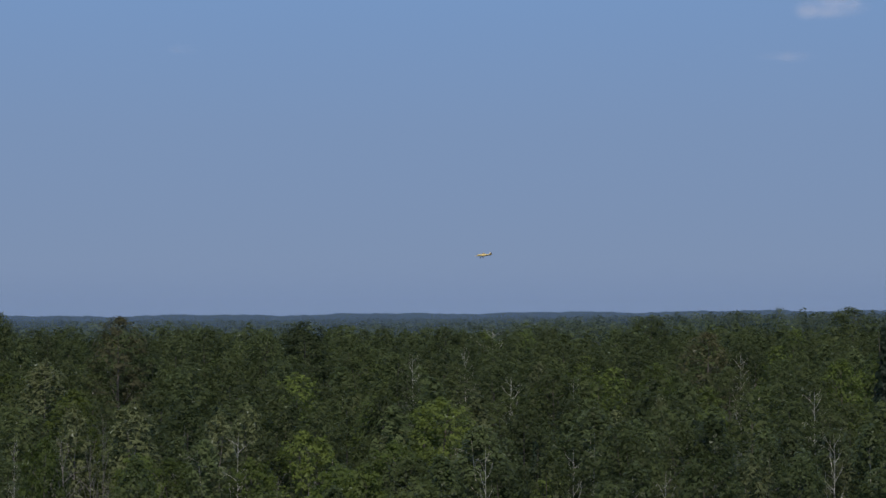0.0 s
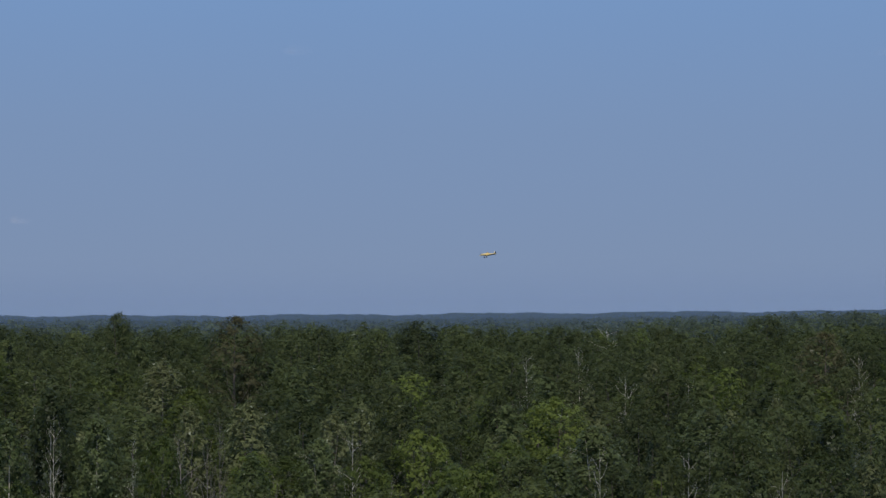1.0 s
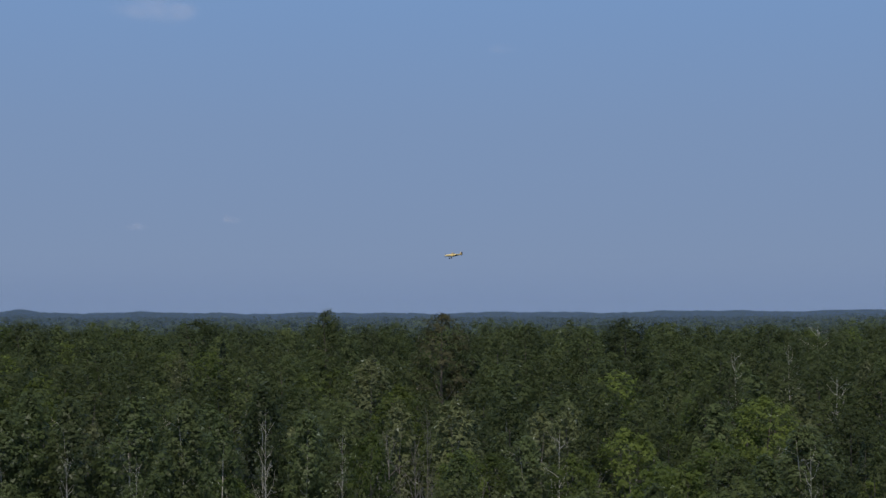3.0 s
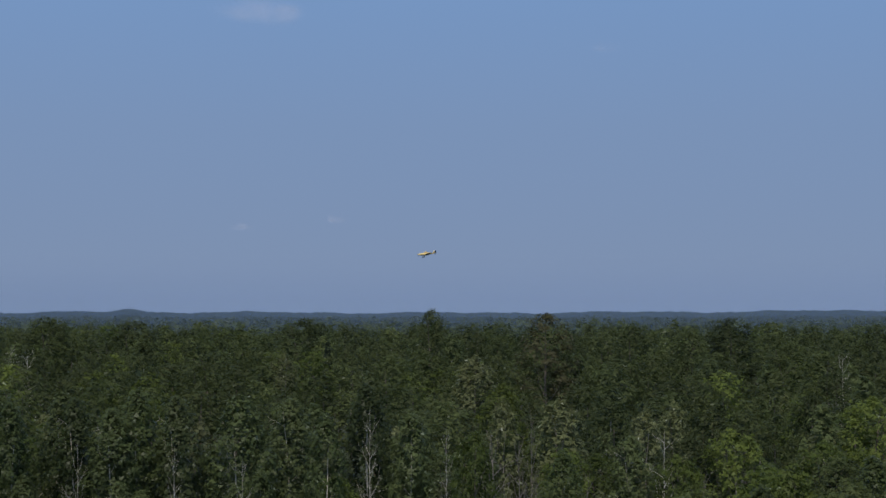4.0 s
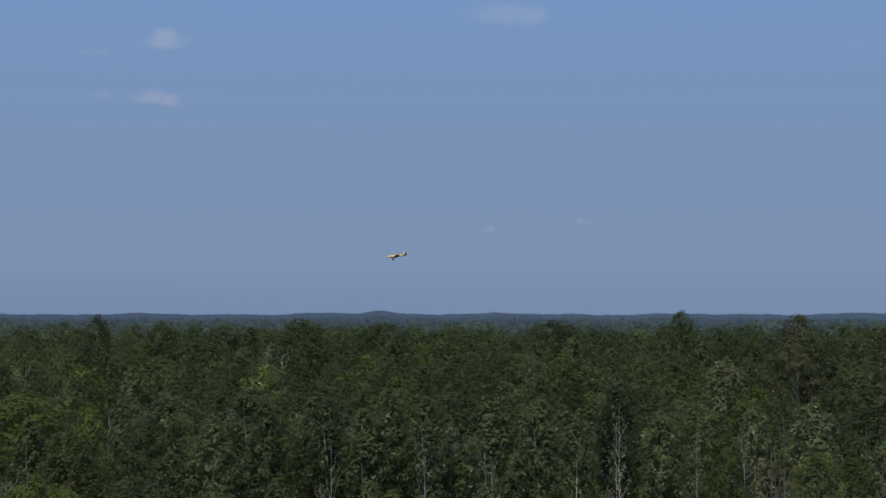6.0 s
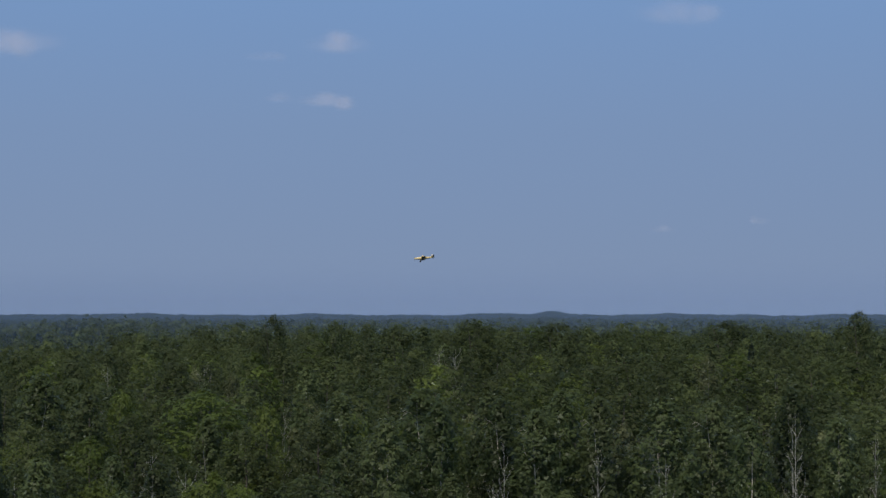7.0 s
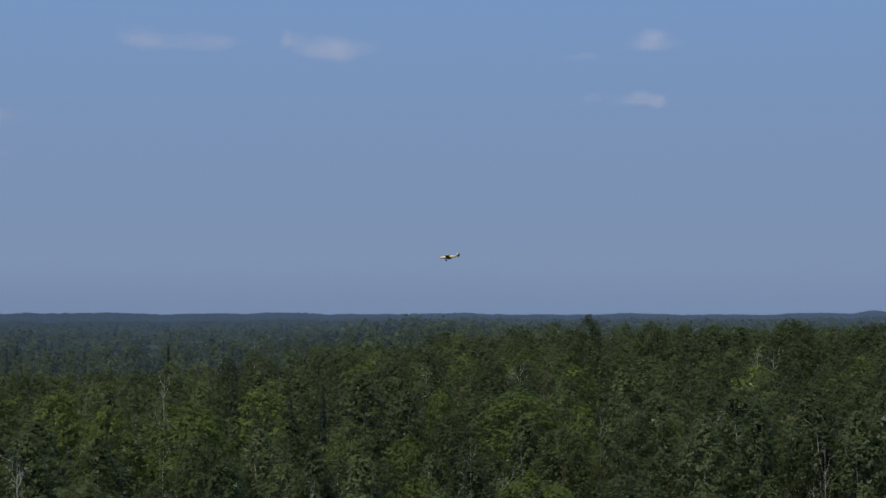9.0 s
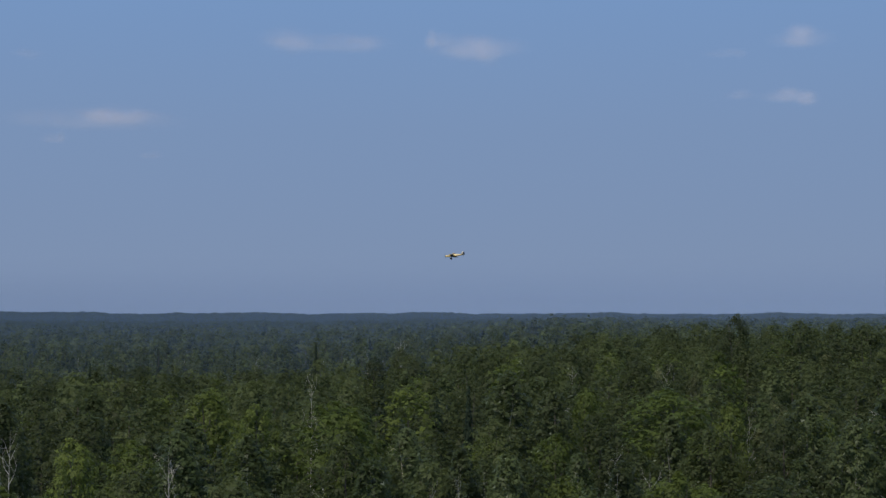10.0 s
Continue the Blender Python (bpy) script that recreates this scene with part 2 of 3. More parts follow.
def crown(rng, kind, height, width, cards, card, lumps=None, low=0.0):
    """Corners, faces, face sizes and light-normals of a crown: clumps of leaf sprays hung on the crown's outline."""
    base, usual, size_of, tall = FORM[kind]
    if kind == "spruce":
        t = 1 - np.sqrt(rng.uniform(0, 1, cards))
        z = height * (0.10 + 0.90 * t)
        a = rng.uniform(0, 2 * np.pi, cards)
        tier = 0.72 + 0.28 * np.sin(z * 5.5 + np.sin(a * 5))
        r = width / 2 * (1 - t) ** 0.9 * tier * rng.uniform(0.6, 1.0, cards) + 0.05
        P = np.stack([np.cos(a) * r, np.sin(a) * r, z], -1)
        N = np.stack([np.cos(a), np.sin(a), np.full(cards, 0.7)], -1)
        if low:
            P, N = P[z > low * height], N[z > low * height]
    else:
        n = lumps or usual
        grow = math.sqrt(usual / n)
        P, N = [], []
        twist = rng.uniform(0, 6.28)
        for i in range(n):
            t = low + (1 - low) * (i + rng.uniform(0, 1)) / n
            a = twist + i * 2.39996 + rng.uniform(-0.5, 0.5)
            if kind == "aspen":
                env = np.sin(np.pi * (0.14 + 0.80 * t)) ** 0.8 * (1 - 0.30 * t)
            elif kind == "willow":
                env = np.sqrt(np.clip(1 - (1.25 * t - 0.35) ** 2, 0.02, 1)) * (1 - 0.3 * t)
            else:
                env = np.sqrt(np.clip(1 - (1.38 * t - 0.42) ** 2, 0.02, 1))
            rr = width / 2 * env * rng.uniform(0.45, 0.92) * (0.35 if i >= n - 2 else 1.0)
            size = width * size_of * grow * rng.uniform(0.62, 1.3) * (0.8 + 0.2 * env)
            c = np.array([np.cos(a) * rr, np.sin(a) * rr, height * (base + (1 - base) * (0.04 + 0.96 * t)) - size * tall * 0.8])
            out = np.array([np.cos(a) * (1 - 0.5 * t), np.sin(a) * (1 - 0.5 * t), -0.15 + 1.25 * t])
            m = cards // n
            d = rng.normal(0, 1, (m, 3))
            d[:, 2] += 0.55
            d /= np.linalg.norm(d, axis=1, keepdims=True)
            P.append(c + d * [size, size, size * tall] * rng.uniform(0.5, 1.3, (m, 1)))
            N.append(d * 0.6 + out * 0.7 + np.array([0, 0, 0.08]))
        P, N = np.concatenate(P), np.concatenate(N)
    cv, cl = leaf_sprays(rng, P, N, card)
    return cv, np.arange(len(cv)), np.full(len(cv) // 3, 3), cl


def tube(points, radii, sides=5):
    """A tapered limb along a line of points."""
    V, F = [], []
    pts = [Vector(p) for p in points]
    for i, p in enumerate(pts):
        d = (pts[min(i + 1, len(pts) - 1)] - pts[max(i - 1, 0)]).normalized()
        u = d.orthogonal().normalized()
        w = d.cross(u)
        for k in range(sides):
            a = 2 * math.pi * k / sides
            V.append(p + (u * math.cos(a) + w * math.sin(a)) * radii[i])
    for i in range(len(pts) - 1):
        for k in range(sides):
            m = (k + 1) % sides
            F.append((i * sides + k, i * sides + m, (i + 1) * sides + m, (i + 1) * sides + k))
    return V, F


def limbs_mesh(name, rng, height, width, girth, mat, count, start, rise=0.7, forks=1, reach=1.0, lean_by=0.03, limb_girth=0.38):
    """A leaning, tapered trunk with limbs that fork."""
    V, F = [], []

    def put(points, radii, sides):
        v, f = tube(points, radii, sides)
        o = len(V)
        V.extend(v)
        F.extend(tuple(i + o for i in q) for q in f)

    lean = rng.normal(0, lean_by * height, 2)
    stem = [Vector((lean[0] * t * t + rng.normal(0, 0.05), lean[1] * t * t + rng.normal(0, 0.05), height * t - 0.4 * (t == 0))) for t in np.linspace(0, 1, 8)]
    put(stem, [girth * (1 - 0.9 * t) for t in np.linspace(0, 1, 8)], 7)

    def limb(p, d, length, r, depth):
        pts, q, way = [p], p.copy(), d.copy()
        for _ in range(4):
            way = (way + Vector(rng.normal(0, 0.16, 3)) + Vector((0, 0, 0.07))).normalized()
            q = q + way * (length / 4)
            pts.append(q.copy())
        put(pts, [r, r * 0.75, r * 0.55, r * 0.35, r * 0.12], 4)
        if depth > 0:
            for k in (2, 3):
                side = (way + Vector(rng.normal(0, 0.55, 3))).normalized()
                limb(pts[k], side, length * rng.uniform(0.4, 0.6), r * 0.5, depth - 1)

    for i in range(count):
        t = start + (0.95 - start) * (i + rng.uniform(0, 0.8)) / count
        k = min(int(t * 7), 6)
        p = stem[k].lerp(stem[k + 1], t * 7 - k)
        a = i * 2.4 + rng.uniform(-0.6, 0.6)
        d = Vector((math.cos(a), math.sin(a), rise * rng.uniform(0.6, 1.3))).normalized()
        limb(p, d, reach * width * 0.5 * rng.uniform(0.6, 1.0) * (1.15 - 0.6 * t), girth * limb_girth * (1.1 - 0.8 * t), forks)
    flat = [i for f in F for i in f]
    return mesh_from(name, np.array([tuple(v) for v in V]), flat, [4] * len(F), [mat], smooth_shade=True)


SIZES = {"aspen": (16.0, 5.6), "oak": (18.0, 8.5), "maple": (16.0, 8.0), "willow": (12.0, 5.5), "spruce": (15.0, 4.4), "rust": (19.0, 8.5)}
BARK = {"aspen": PALE_BARK, "oak": DARK_BARK, "maple": DARK_BARK, "willow": TWIGS, "spruce": DARK_BARK, "rust": DARK_BARK}
LABELS = {
    "aspen": "slender grey-green aspen with pale trunk in the woods",
    "oak": "broad dark green leafy oak in the dense woods",
    "maple": "bright yellow-green leafy maple standing among darker trees",
    "willow": "pale grey-green bushy willow with upright twigs",
    "spruce": "dark narrow conical spruce among leafy trees",
    "rust": "tall tree with brownish withering leaves above the canopy",
}
NAMES = {"aspen": "aspen_tree", "oak": "oak_tree", "maple": "maple_tree", "willow": "willow_tree", "spruce": "spruce_tree", "rust": "withered_tree"}


def build_tree(kind, seed, leaves, card):
    """One tree: trunk with its limbs, and a crown of leaf clusters. Its base is at the origin."""
    rng = np.random.default_rng(seed)
    height, width = SIZES[kind]
    root = new(NAMES[kind])
    tagged(root, LABELS[kind], "tree", group=NAMES[kind] + "s of the woods")
    girth = {"aspen": 0.12, "oak": 0.26, "maple": 0.24, "willow": 0.12, "spruce": 0.18, "rust": 0.28}[kind]
    count = {"aspen": 9, "oak": 9, "maple": 9, "willow": 10, "spruce": 0, "rust": 12}[kind]
    trunk = new("trunk", limbs_mesh("trunk", rng, height * 0.93, width, girth, BARK[kind], count, 0.3, forks=1))
    V, F, S, L = crown(rng, kind, height, width, leaves, card)
    leafage = new("crown", mesh_from("crown", V, F, S, [LEAVES[kind]], normals=L))
    trunk.parent = leafage.parent = root
    return root


def build_snag(seed, grey=False):
    """A dead, leafless tree with bleached limbs."""
    rng = np.random.default_rng(seed)
    root = new("dead_tree")
    tagged(root, "bare bleached dead tree standing among green trees" if not grey else "grey leafless twiggy tree among green bushes",
           "dead tree", group="dead trees of the woods")
    me = limbs_mesh("trunk", rng, 15.0, 6.0 if not grey else 7.0, 0.075 if not grey else 0.07, DEAD_WOOD if not grey else TWIGS,
                    16 if not grey else 20, 0.4 if not grey else 0.25, rise=0.6 if not grey else 1.8, forks=2, reach=1.25 if not grey else 1.2, limb_girth=0.6)
    trunk = new("trunk", me)
    trunk.parent = root
    return root


CROWNS = {"aspen": (4000, 0.195), "oak": (4400, 0.228), "maple": (4400, 0.222), "willow": (3800, 0.182), "spruce": (2200, 0.29), "rust": (2600, 0.26)}
LIBRARY = {}


def library(kind, i):
    """The first tree of a kind; the others are copies of it."""
    if kind == "snag":
        return build_snag(70 + i)
    if kind == "grey":
        return build_snag(90 + i, True)
    return build_tree(kind, 11 * i + len(kind), *CROWNS[kind])


VARIANTS = {"aspen": 4, "oak": 4, "maple": 3, "willow": 3, "spruce": 2, "rust": 2, "snag": 4, "grey": 2}
TAKEN = []          # x, y and radius of each tree that stands


def plant(kind, az, r, top=None, wide=1.0, seed=None, tall=None):
    """Stand a tree at azimuth az and distance r; top: elevation of its tip seen from the eye, in degrees; wide: times its usual width."""
    rng = np.random.default_rng(seed if seed is not None else int(az * 1000 + r * 7) % 99991)
    spot = place(az, r)
    base_h = SIZES[kind][0] if kind in SIZES else 15.0
    h = tall if tall else (EYE + r * math.tan(radians(top)) - spot.z if top is not None else base_h * rng.uniform(0.72, 1.10))
    i = int(rng.integers(VARIANTS[kind]))
    s = h / base_h
    w = wide * (s if top is None and tall is None else s ** 0.4) * rng.uniform(0.9, 1.12)
    m = Matrix.Translation(spot) @ Matrix.Rotation(rng.uniform(0, 6.28), 4, "Z")
    if (kind, i) in LIBRARY:
        ob = copy_thing(LIBRARY[kind, i], m)
    else:
        ob = LIBRARY[kind, i] = library(kind, i)
        ob.matrix_basis = m
    ob.scale = (w, w, s)
    if kind == "snag" and r > 200 and top is not None:      # a leafy tree hides its foot
        plant("oak", az + rng.uniform(-0.4, 0.4), r - 6.0, top - math.degrees(2.6 / r), 0.9)
    TAKEN.append((spot.x, spot.y, 0.36 * w * (SIZES[kind][1] if kind in SIZES else 3.0)))
    return ob


# trees that stand out
plant("rust", 15.22, 300, -0.03, 1.15)
plant("oak", 9.40, 330, -0.29, 1.40)
plant("oak", 12.51, 340, -0.47, 1.00)
plant("oak", 4.93, 360, -0.42, 1.19)
plant("oak", 10.65, 320, -0.62, 1.06)
plant("spruce", -8.65, 260, -0.21, 1.11)
plant("rust", -3.26, 330, -0.57, 1.15)
plant("oak", -7.68, 520, 0.18, 2.11)
plant("oak", -1.50, 460, -0.12, 1.86)
plant("snag", 5.97, 270, -1.31, 0.63)
plant("snag", 11.53, 165, -3.72, 0.65)
plant("snag", 0.95, 155, -4.27, 0.40)
plant("snag", 3.71, 160, -4.19, 0.42)
plant("snag", 0.99, 250, -2.09, 0.65)
plant("snag", 2.87, 255, -2.02, 0.80)
plant("snag", -6.57, 230, -2.33, 0.72)
plant("snag", -4.31, 290, -1.21, 0.68)
plant("snag", -7.17, 165, -3.71, 0.47)
plant("snag", 3.49, 390, -0.42, 1.22)
plant("snag", 18.35, 165, -3.68, 0.26)
plant("snag", 4.30, 290, -1.08, 0.61)
plant("snag", -1.94, 145, -4.94, 0.45)
plant("willow", 14.75, 190, -2.81, 1.24)
plant("willow", 12.06, 190, -3.18, 1.19)
plant("willow", -4.66, 150, -4.49, 1.02)
plant("willow", 1.97, 270, -1.52, 0.92)
plant("willow", -1.77, 220, -2.56, 0.75)
plant("maple", 16.60, 215, -2.33, 0.93)
plant("oak", 10.20, 225, -2.40, 1.00)
plant("willow", 11.18, 195, -2.96, 0.95)
plant("maple", 17.46, 160, -3.88, 0.69)
plant("maple", 8.33, 148, -4.80, 0.87)
plant("maple", 9.40, 172, -3.74, 1.01)
plant("maple", 5.11, 205, -2.69, 1.12)
plant("maple", -7.43, 270, -1.44, 0.95)
plant("maple", -1.68, 285, -1.59, 0.89)
plant("aspen", 3.85, 172, -3.57, 1.44)
plant("aspen", 0.27, 192, -2.94, 1.40)
plant("aspen", -3.44, 182, -3.25, 1.22)
plant("aspen", -8.28, 172, -3.43, 1.06)
plant("oak", 6.90, 210, -2.59, 0.85)
plant("oak", 7.61, 300, -0.99, 1.33)
plant("oak", 6.54, 280, -1.26, 1.13)
plant("oak", 1.52, 250, -1.79, 1.10)
plant("grey", 16.75, 162, -3.93, 1.45)
plant("grey", 15.65, 185, -3.30, 0.50)
plant("aspen", 20.88, 178, -2.34, 1.04)
plant("aspen", 31.95, 175, -2.86, 1.08)
plant("aspen", 29.93, 178, -2.72, 1.09)
plant("aspen", 28.03, 178, -2.48, 1.19)
plant("aspen", 26.83, 176, -2.67, 0.98)
plant("aspen", 24.85, 176, -2.68, 1.18)
plant("aspen", 23.24, 182, -2.78, 1.12)
plant("aspen", 19.48, 175, -3.23, 0.98)
plant("aspen", 33.57, 170, -3.35, 0.95)
plant("aspen", 22.17, 168, -3.32, 0.85)
plant("snag", 20.77, 170, -3.14, 0.44)
plant("snag", 24.76, 158, -4.54, 0.33)
plant("snag", 29.84, 160, -4.12, 0.29)
plant("snag", 31.91, 285, -1.06, 0.39)
plant("snag", 31.43, 290, -1.17, 0.61)
plant("snag", 30.22, 148, -5.25, 0.31)
plant("snag", 26.89, 160, -4.25, 0.29)
plant("oak", 18.85, 330, 0.02, 0.91)
plant("oak", 17.33, 330, -0.64, 0.73)
plant("oak", 22.88, 380, -0.28, 1.54)
plant("oak", 28.21, 380, -0.35, 1.82)
plant("oak", 30.65, 390, -0.34, 1.29)
plant("willow", 17.51, 255, -1.48, 1.60)
plant("willow", 23.51, 270, -1.41, 1.08)
plant("willow", 16.52, 192, -2.90, 0.98)
plant("maple", 7.66, 145, -4.84, 0.85)
plant("grey", 16.05, 158, -4.15, 1.20)
plant("oak", 20.19, 265, -1.45, 1.07)
plant("oak", 25.74, 285, -1.34, 1.36)
plant("spruce", 45.57, 210, -2.21, 0.69)
plant("maple", 39.30, 196, -2.44, 1.75)
plant("maple", 37.35, 190, -2.90, 0.67)
plant("maple", 49.75, 180, -2.88, 1.45)
plant("maple", 52.29, 180, -2.95, 0.77)
plant("maple", 49.32, 176, -3.22, 0.83)
plant("maple", 53.75, 215, -2.46, 1.35)
plant("maple", 41.83, 215, -2.47, 0.59)
plant("oak", 37.16, 330, -0.10, 0.73)
plant("oak", 35.22, 350, -0.31, 0.90)
plant("oak", 33.28, 350, -0.44, 1.42)
plant("oak", 30.84, 360, -0.28, 1.72)
plant("oak", 40.21, 265, -1.57, 1.07)
plant("snag", 50.58, 185, -1.96, 0.39)
plant("snag", 39.86, 148, -5.04, 0.54)
plant("snag", 40.93, 158, -4.24, 0.33)
plant("snag", 46.75, 142, -5.37, 0.22)
plant("snag", 45.86, 142, -5.20, 0.22)
plant("snag", 36.82, 190, -3.25, 0.40)
plant("snag", 39.32, 262, -1.66, 0.55)
plant("snag", 42.28, 290, -1.72, 0.61)
plant("snag", 54.95, 150, -4.60, 0.47)
plant("willow", 39.59, 270, -1.75, 0.61)
plant("willow", 38.46, 260, -1.96, 0.89)
plant("aspen", 44.34, 225, -1.96, 1.51)
plant("aspen", 45.77, 152, -4.32, 0.93)
plant("aspen", 44.34, 150, -4.50, 0.92)
plant("aspen", 48.61, 148, -4.64, 1.08)
plant("aspen", 42.90, 212, -2.47, 1.18)
plant("aspen", 35.04, 190, -2.61, 1.27)
plant("aspen", 32.41, 185, -2.41, 1.34)
plant("aspen", 30.33, 182, -2.55, 1.22)
plant("aspen", 28.78, 175, -3.05, 1.08)
plant("aspen", 54.69, 162, -3.74, 1.09)
plant("aspen", 60.02, 168, -2.73, 1.03)
plant("maple", 57.94, 158, -3.96, 0.68)
plant("maple", 53.58, 225, -2.44, 0.62)
plant("aspen", 54.46, 172, -3.40, 1.25)
plant("aspen", 52.52, 162, -3.87, 1.09)
plant("snag", 59.90, 160, -3.65, 0.50)
plant("snag", 54.98, 155, -4.36, 0.49)
plant("snag", 52.25, 420, -1.39, 0.44)
plant("snag", 47.70, 430, -0.84, 0.67)
plant("snag", 48.77, 420, -1.14, 0.39)
plant("spruce", 55.33, 650, -0.98, 0.74)
plant("spruce", 57.42, 480, -1.52, 0.68)
plant("spruce", 58.71, 330, -2.20, 0.56)
plant("spruce", 50.40, 600, -0.92, 0.85)


# ---------- the woods, tree by tree where they stand near ----------
def free(x, y, need):
    if not TAKEN:
        return True
    T = TAKEN_ARRAY
    return bool(((T[:, 0] - x) ** 2 + (T[:, 1] - y) ** 2 > (T[:, 2] + need) ** 2).all())


def mix_at(az, r, rng):
    """Which kind of tree grows there."""
    if -12 < az < 9:
        p = {"aspen": 0.38, "oak": 0.26, "maple": 0.12, "willow": 0.18, "spruce": 0.03, "grey": 0.02, "snag": 0.01}
    elif az < 17:
        p = {"aspen": 0.12, "oak": 0.14, "maple": 0.24, "willow": 0.42, "spruce": 0.01, "grey": 0.05, "snag": 0.01}
    elif az < 32:
        p = {"aspen": 0.78, "oak": 0.10, "maple": 0.05, "willow": 0.05, "spruce": 0.00, "grey": 0.01, "snag": 0.01}
    else:
        p = {"aspen": 0.44, "oak": 0.26, "maple": 0.17, "willow": 0.08, "spruce": 0.03, "grey": 0.01, "snag": 0.01}
    if r > 210:
        p["oak"] += 0.5
    k = list(p)
    w = np.array([p[i] for i in k])
    return str(rng.choice(k, p=w / w.sum()))


AZ0, AZ1 = -11.5, 62.5
rng_w = np.random.default_rng(5)
TAKEN_ARRAY = np.array(TAKEN) if TAKEN else np.zeros((0, 3))
counts = {}
ring = 127.0
while ring < 196.0:
    step = 6.5 + 0.006 * (ring - 127)
    dz = math.degrees(step / ring)
    for az in np.arange(AZ0, AZ1, dz):
        a, r = az + rng_w.uniform(-0.42, 0.42) * dz, ring + rng_w.uniform(-0.42, 0.42) * step
        kind = mix_at(a, r, rng_w)
        p = place(a, r)
        if 17.5 < a < 33 and r < 168:       # a gap before the stand of aspens, down to their stems
            continue
        if counts.get(kind, 0) < 280 and free(p.x, p.y, 1.3):
            counts[kind] = counts.get(kind, 0) + 1
            usual = SIZES[kind][0] if kind in SIZES else 13.0
            plant(kind, a, r, tall=min(usual * rng_w.uniform(0.75, 1.1), canopy_line(r) - p.z + 0.9 - 4.5 * rng_w.uniform(0, 1) ** 2), wide=rng_w.uniform(0.85, 1.1))
    ring += step


# ---------- the woods farther off, past counting ----------
def woods(name, label, r0, r1, step0, grow, lumps, leaves, card, kinds, seed, tall=1.0, flat=1.0):
    """Many small trees of one stretch of woods, each a stem and a crown of leaf clusters, one mesh to a kind."""
    rng = np.random.default_rng(seed)
    protos = {}
    for k in kinds:
        H, W = SIZES[k]
        protos[k] = []
        for _ in range(4):
            V, F, S, L = crown(rng, k, H, W, leaves, card, lumps, 0.15)
            # a plain four-sided stem carries the crown
            ring4 = np.array([(1, 0), (0, 1), (-1, 0), (0, -1)], float)
            foot, head = np.c_[ring4 * 0.2, np.full(4, -1.0)], np.c_[ring4 * 0.07, np.full(4, H * 0.75)]
            o = len(V)
            V, L = np.concatenate([V, foot, head]), np.concatenate([L, np.c_[ring4, np.zeros(4)], np.c_[ring4, np.zeros(4)]])
            F = np.concatenate([F, np.array([[o + i, o + (i + 1) % 4, o + 4 + (i + 1) % 4, o + 4 + i] for i in range(4)]).ravel()])
            M = np.r_[np.zeros(len(S)), np.ones(4)]
            S = np.r_[S, np.full(4, 4)]
            protos[k].append((V.astype(np.float32), F.astype(np.int64), S, L.astype(np.float32), M))
    parts, tints, lights, faces, sizes, slots = ({k: [] for k in kinds} for _ in range(6))
    tops = {k: 0 for k in kinds}
    ring = r0
    while ring < r1:
        step = step0 + grow * (ring - r0)
        dz = math.degrees(step / ring)
        az = np.arange(AZ0, AZ1, dz)
        az = az + rng.uniform(-0.45, 0.45, len(az)) * dz
        rr = ring + rng.uniform(-0.45, 0.45, len(az)) * step
        zz = land(az, rr)
        for a, r, z in zip(az, rr, zz):
            w = np.array([kinds[k](a, r) for k in kinds])
            k = list(kinds)[int(rng.choice(len(w), p=w / w.sum()))]
            V, F, S, L, M = protos[k][int(rng.integers(4))]
            x, y = -math.sin(radians(a)) * r, math.cos(radians(a)) * r
            if len(TAKEN_ARRAY) and ((TAKEN_ARRAY[:, 0] - x) ** 2 + (TAKEN_ARRAY[:, 1] - y) ** 2 < (TAKEN_ARRAY[:, 2] + 1.5) ** 2).any():
                continue
            s, th = tall * rng.uniform(0.82, 1.25), rng.uniform(0, 6.28)
            up = s if r > 700 else min(s, (canopy_line(r) - z + 1.0 - 6.0 * rng.uniform(0, 1) ** 2) / SIZES[k][0])
            c, n = math.cos(th) * s, math.sin(th) * s
            W = np.empty_like(V)
            W[:, 0], W[:, 1], W[:, 2] = V[:, 0] * c - V[:, 1] * n + x, V[:, 0] * n + V[:, 1] * c + y, V[:, 2] * up * flat * (rng.uniform(0.92, 1.1) if r > 700 else 1.0) + z
            parts[k].append(W)
            G = L.copy()
            G[:, 0], G[:, 1] = (L[:, 0] * c - L[:, 1] * n) / s, (L[:, 0] * n + L[:, 1] * c) / s
            lights[k].append(G)
            faces[k].append(F + tops[k])
            sizes[k].append(S)
            slots[k].append(M)
            tops[k] += len(V)
            tints[k].append(np.full(len(W), rng.uniform(0, 1), np.float32))
        ring += step
    for k in kinds:
        if parts[k]:
            V, T = np.concatenate(parts[k]), np.concatenate(tints[k])
            me = mesh_from(name, V, np.concatenate(faces[k]), np.concatenate(sizes[k]), [(FAR_LEAVES if r1 < 500 else DISTANT_LEAVES)[k], BARK[k]], T,
                           normals=np.concatenate(lights[k]), slots=np.concatenate(slots[k]))
            tagged(new(name, me), label.format({"oak": "dark green leafy", "aspen": "grey-green aspen", "spruce": "dark spruce", "maple": "bright green leafy", "willow": "pale green", "rust": "brownish"}[k]),
                   "woods", kind="stuff")


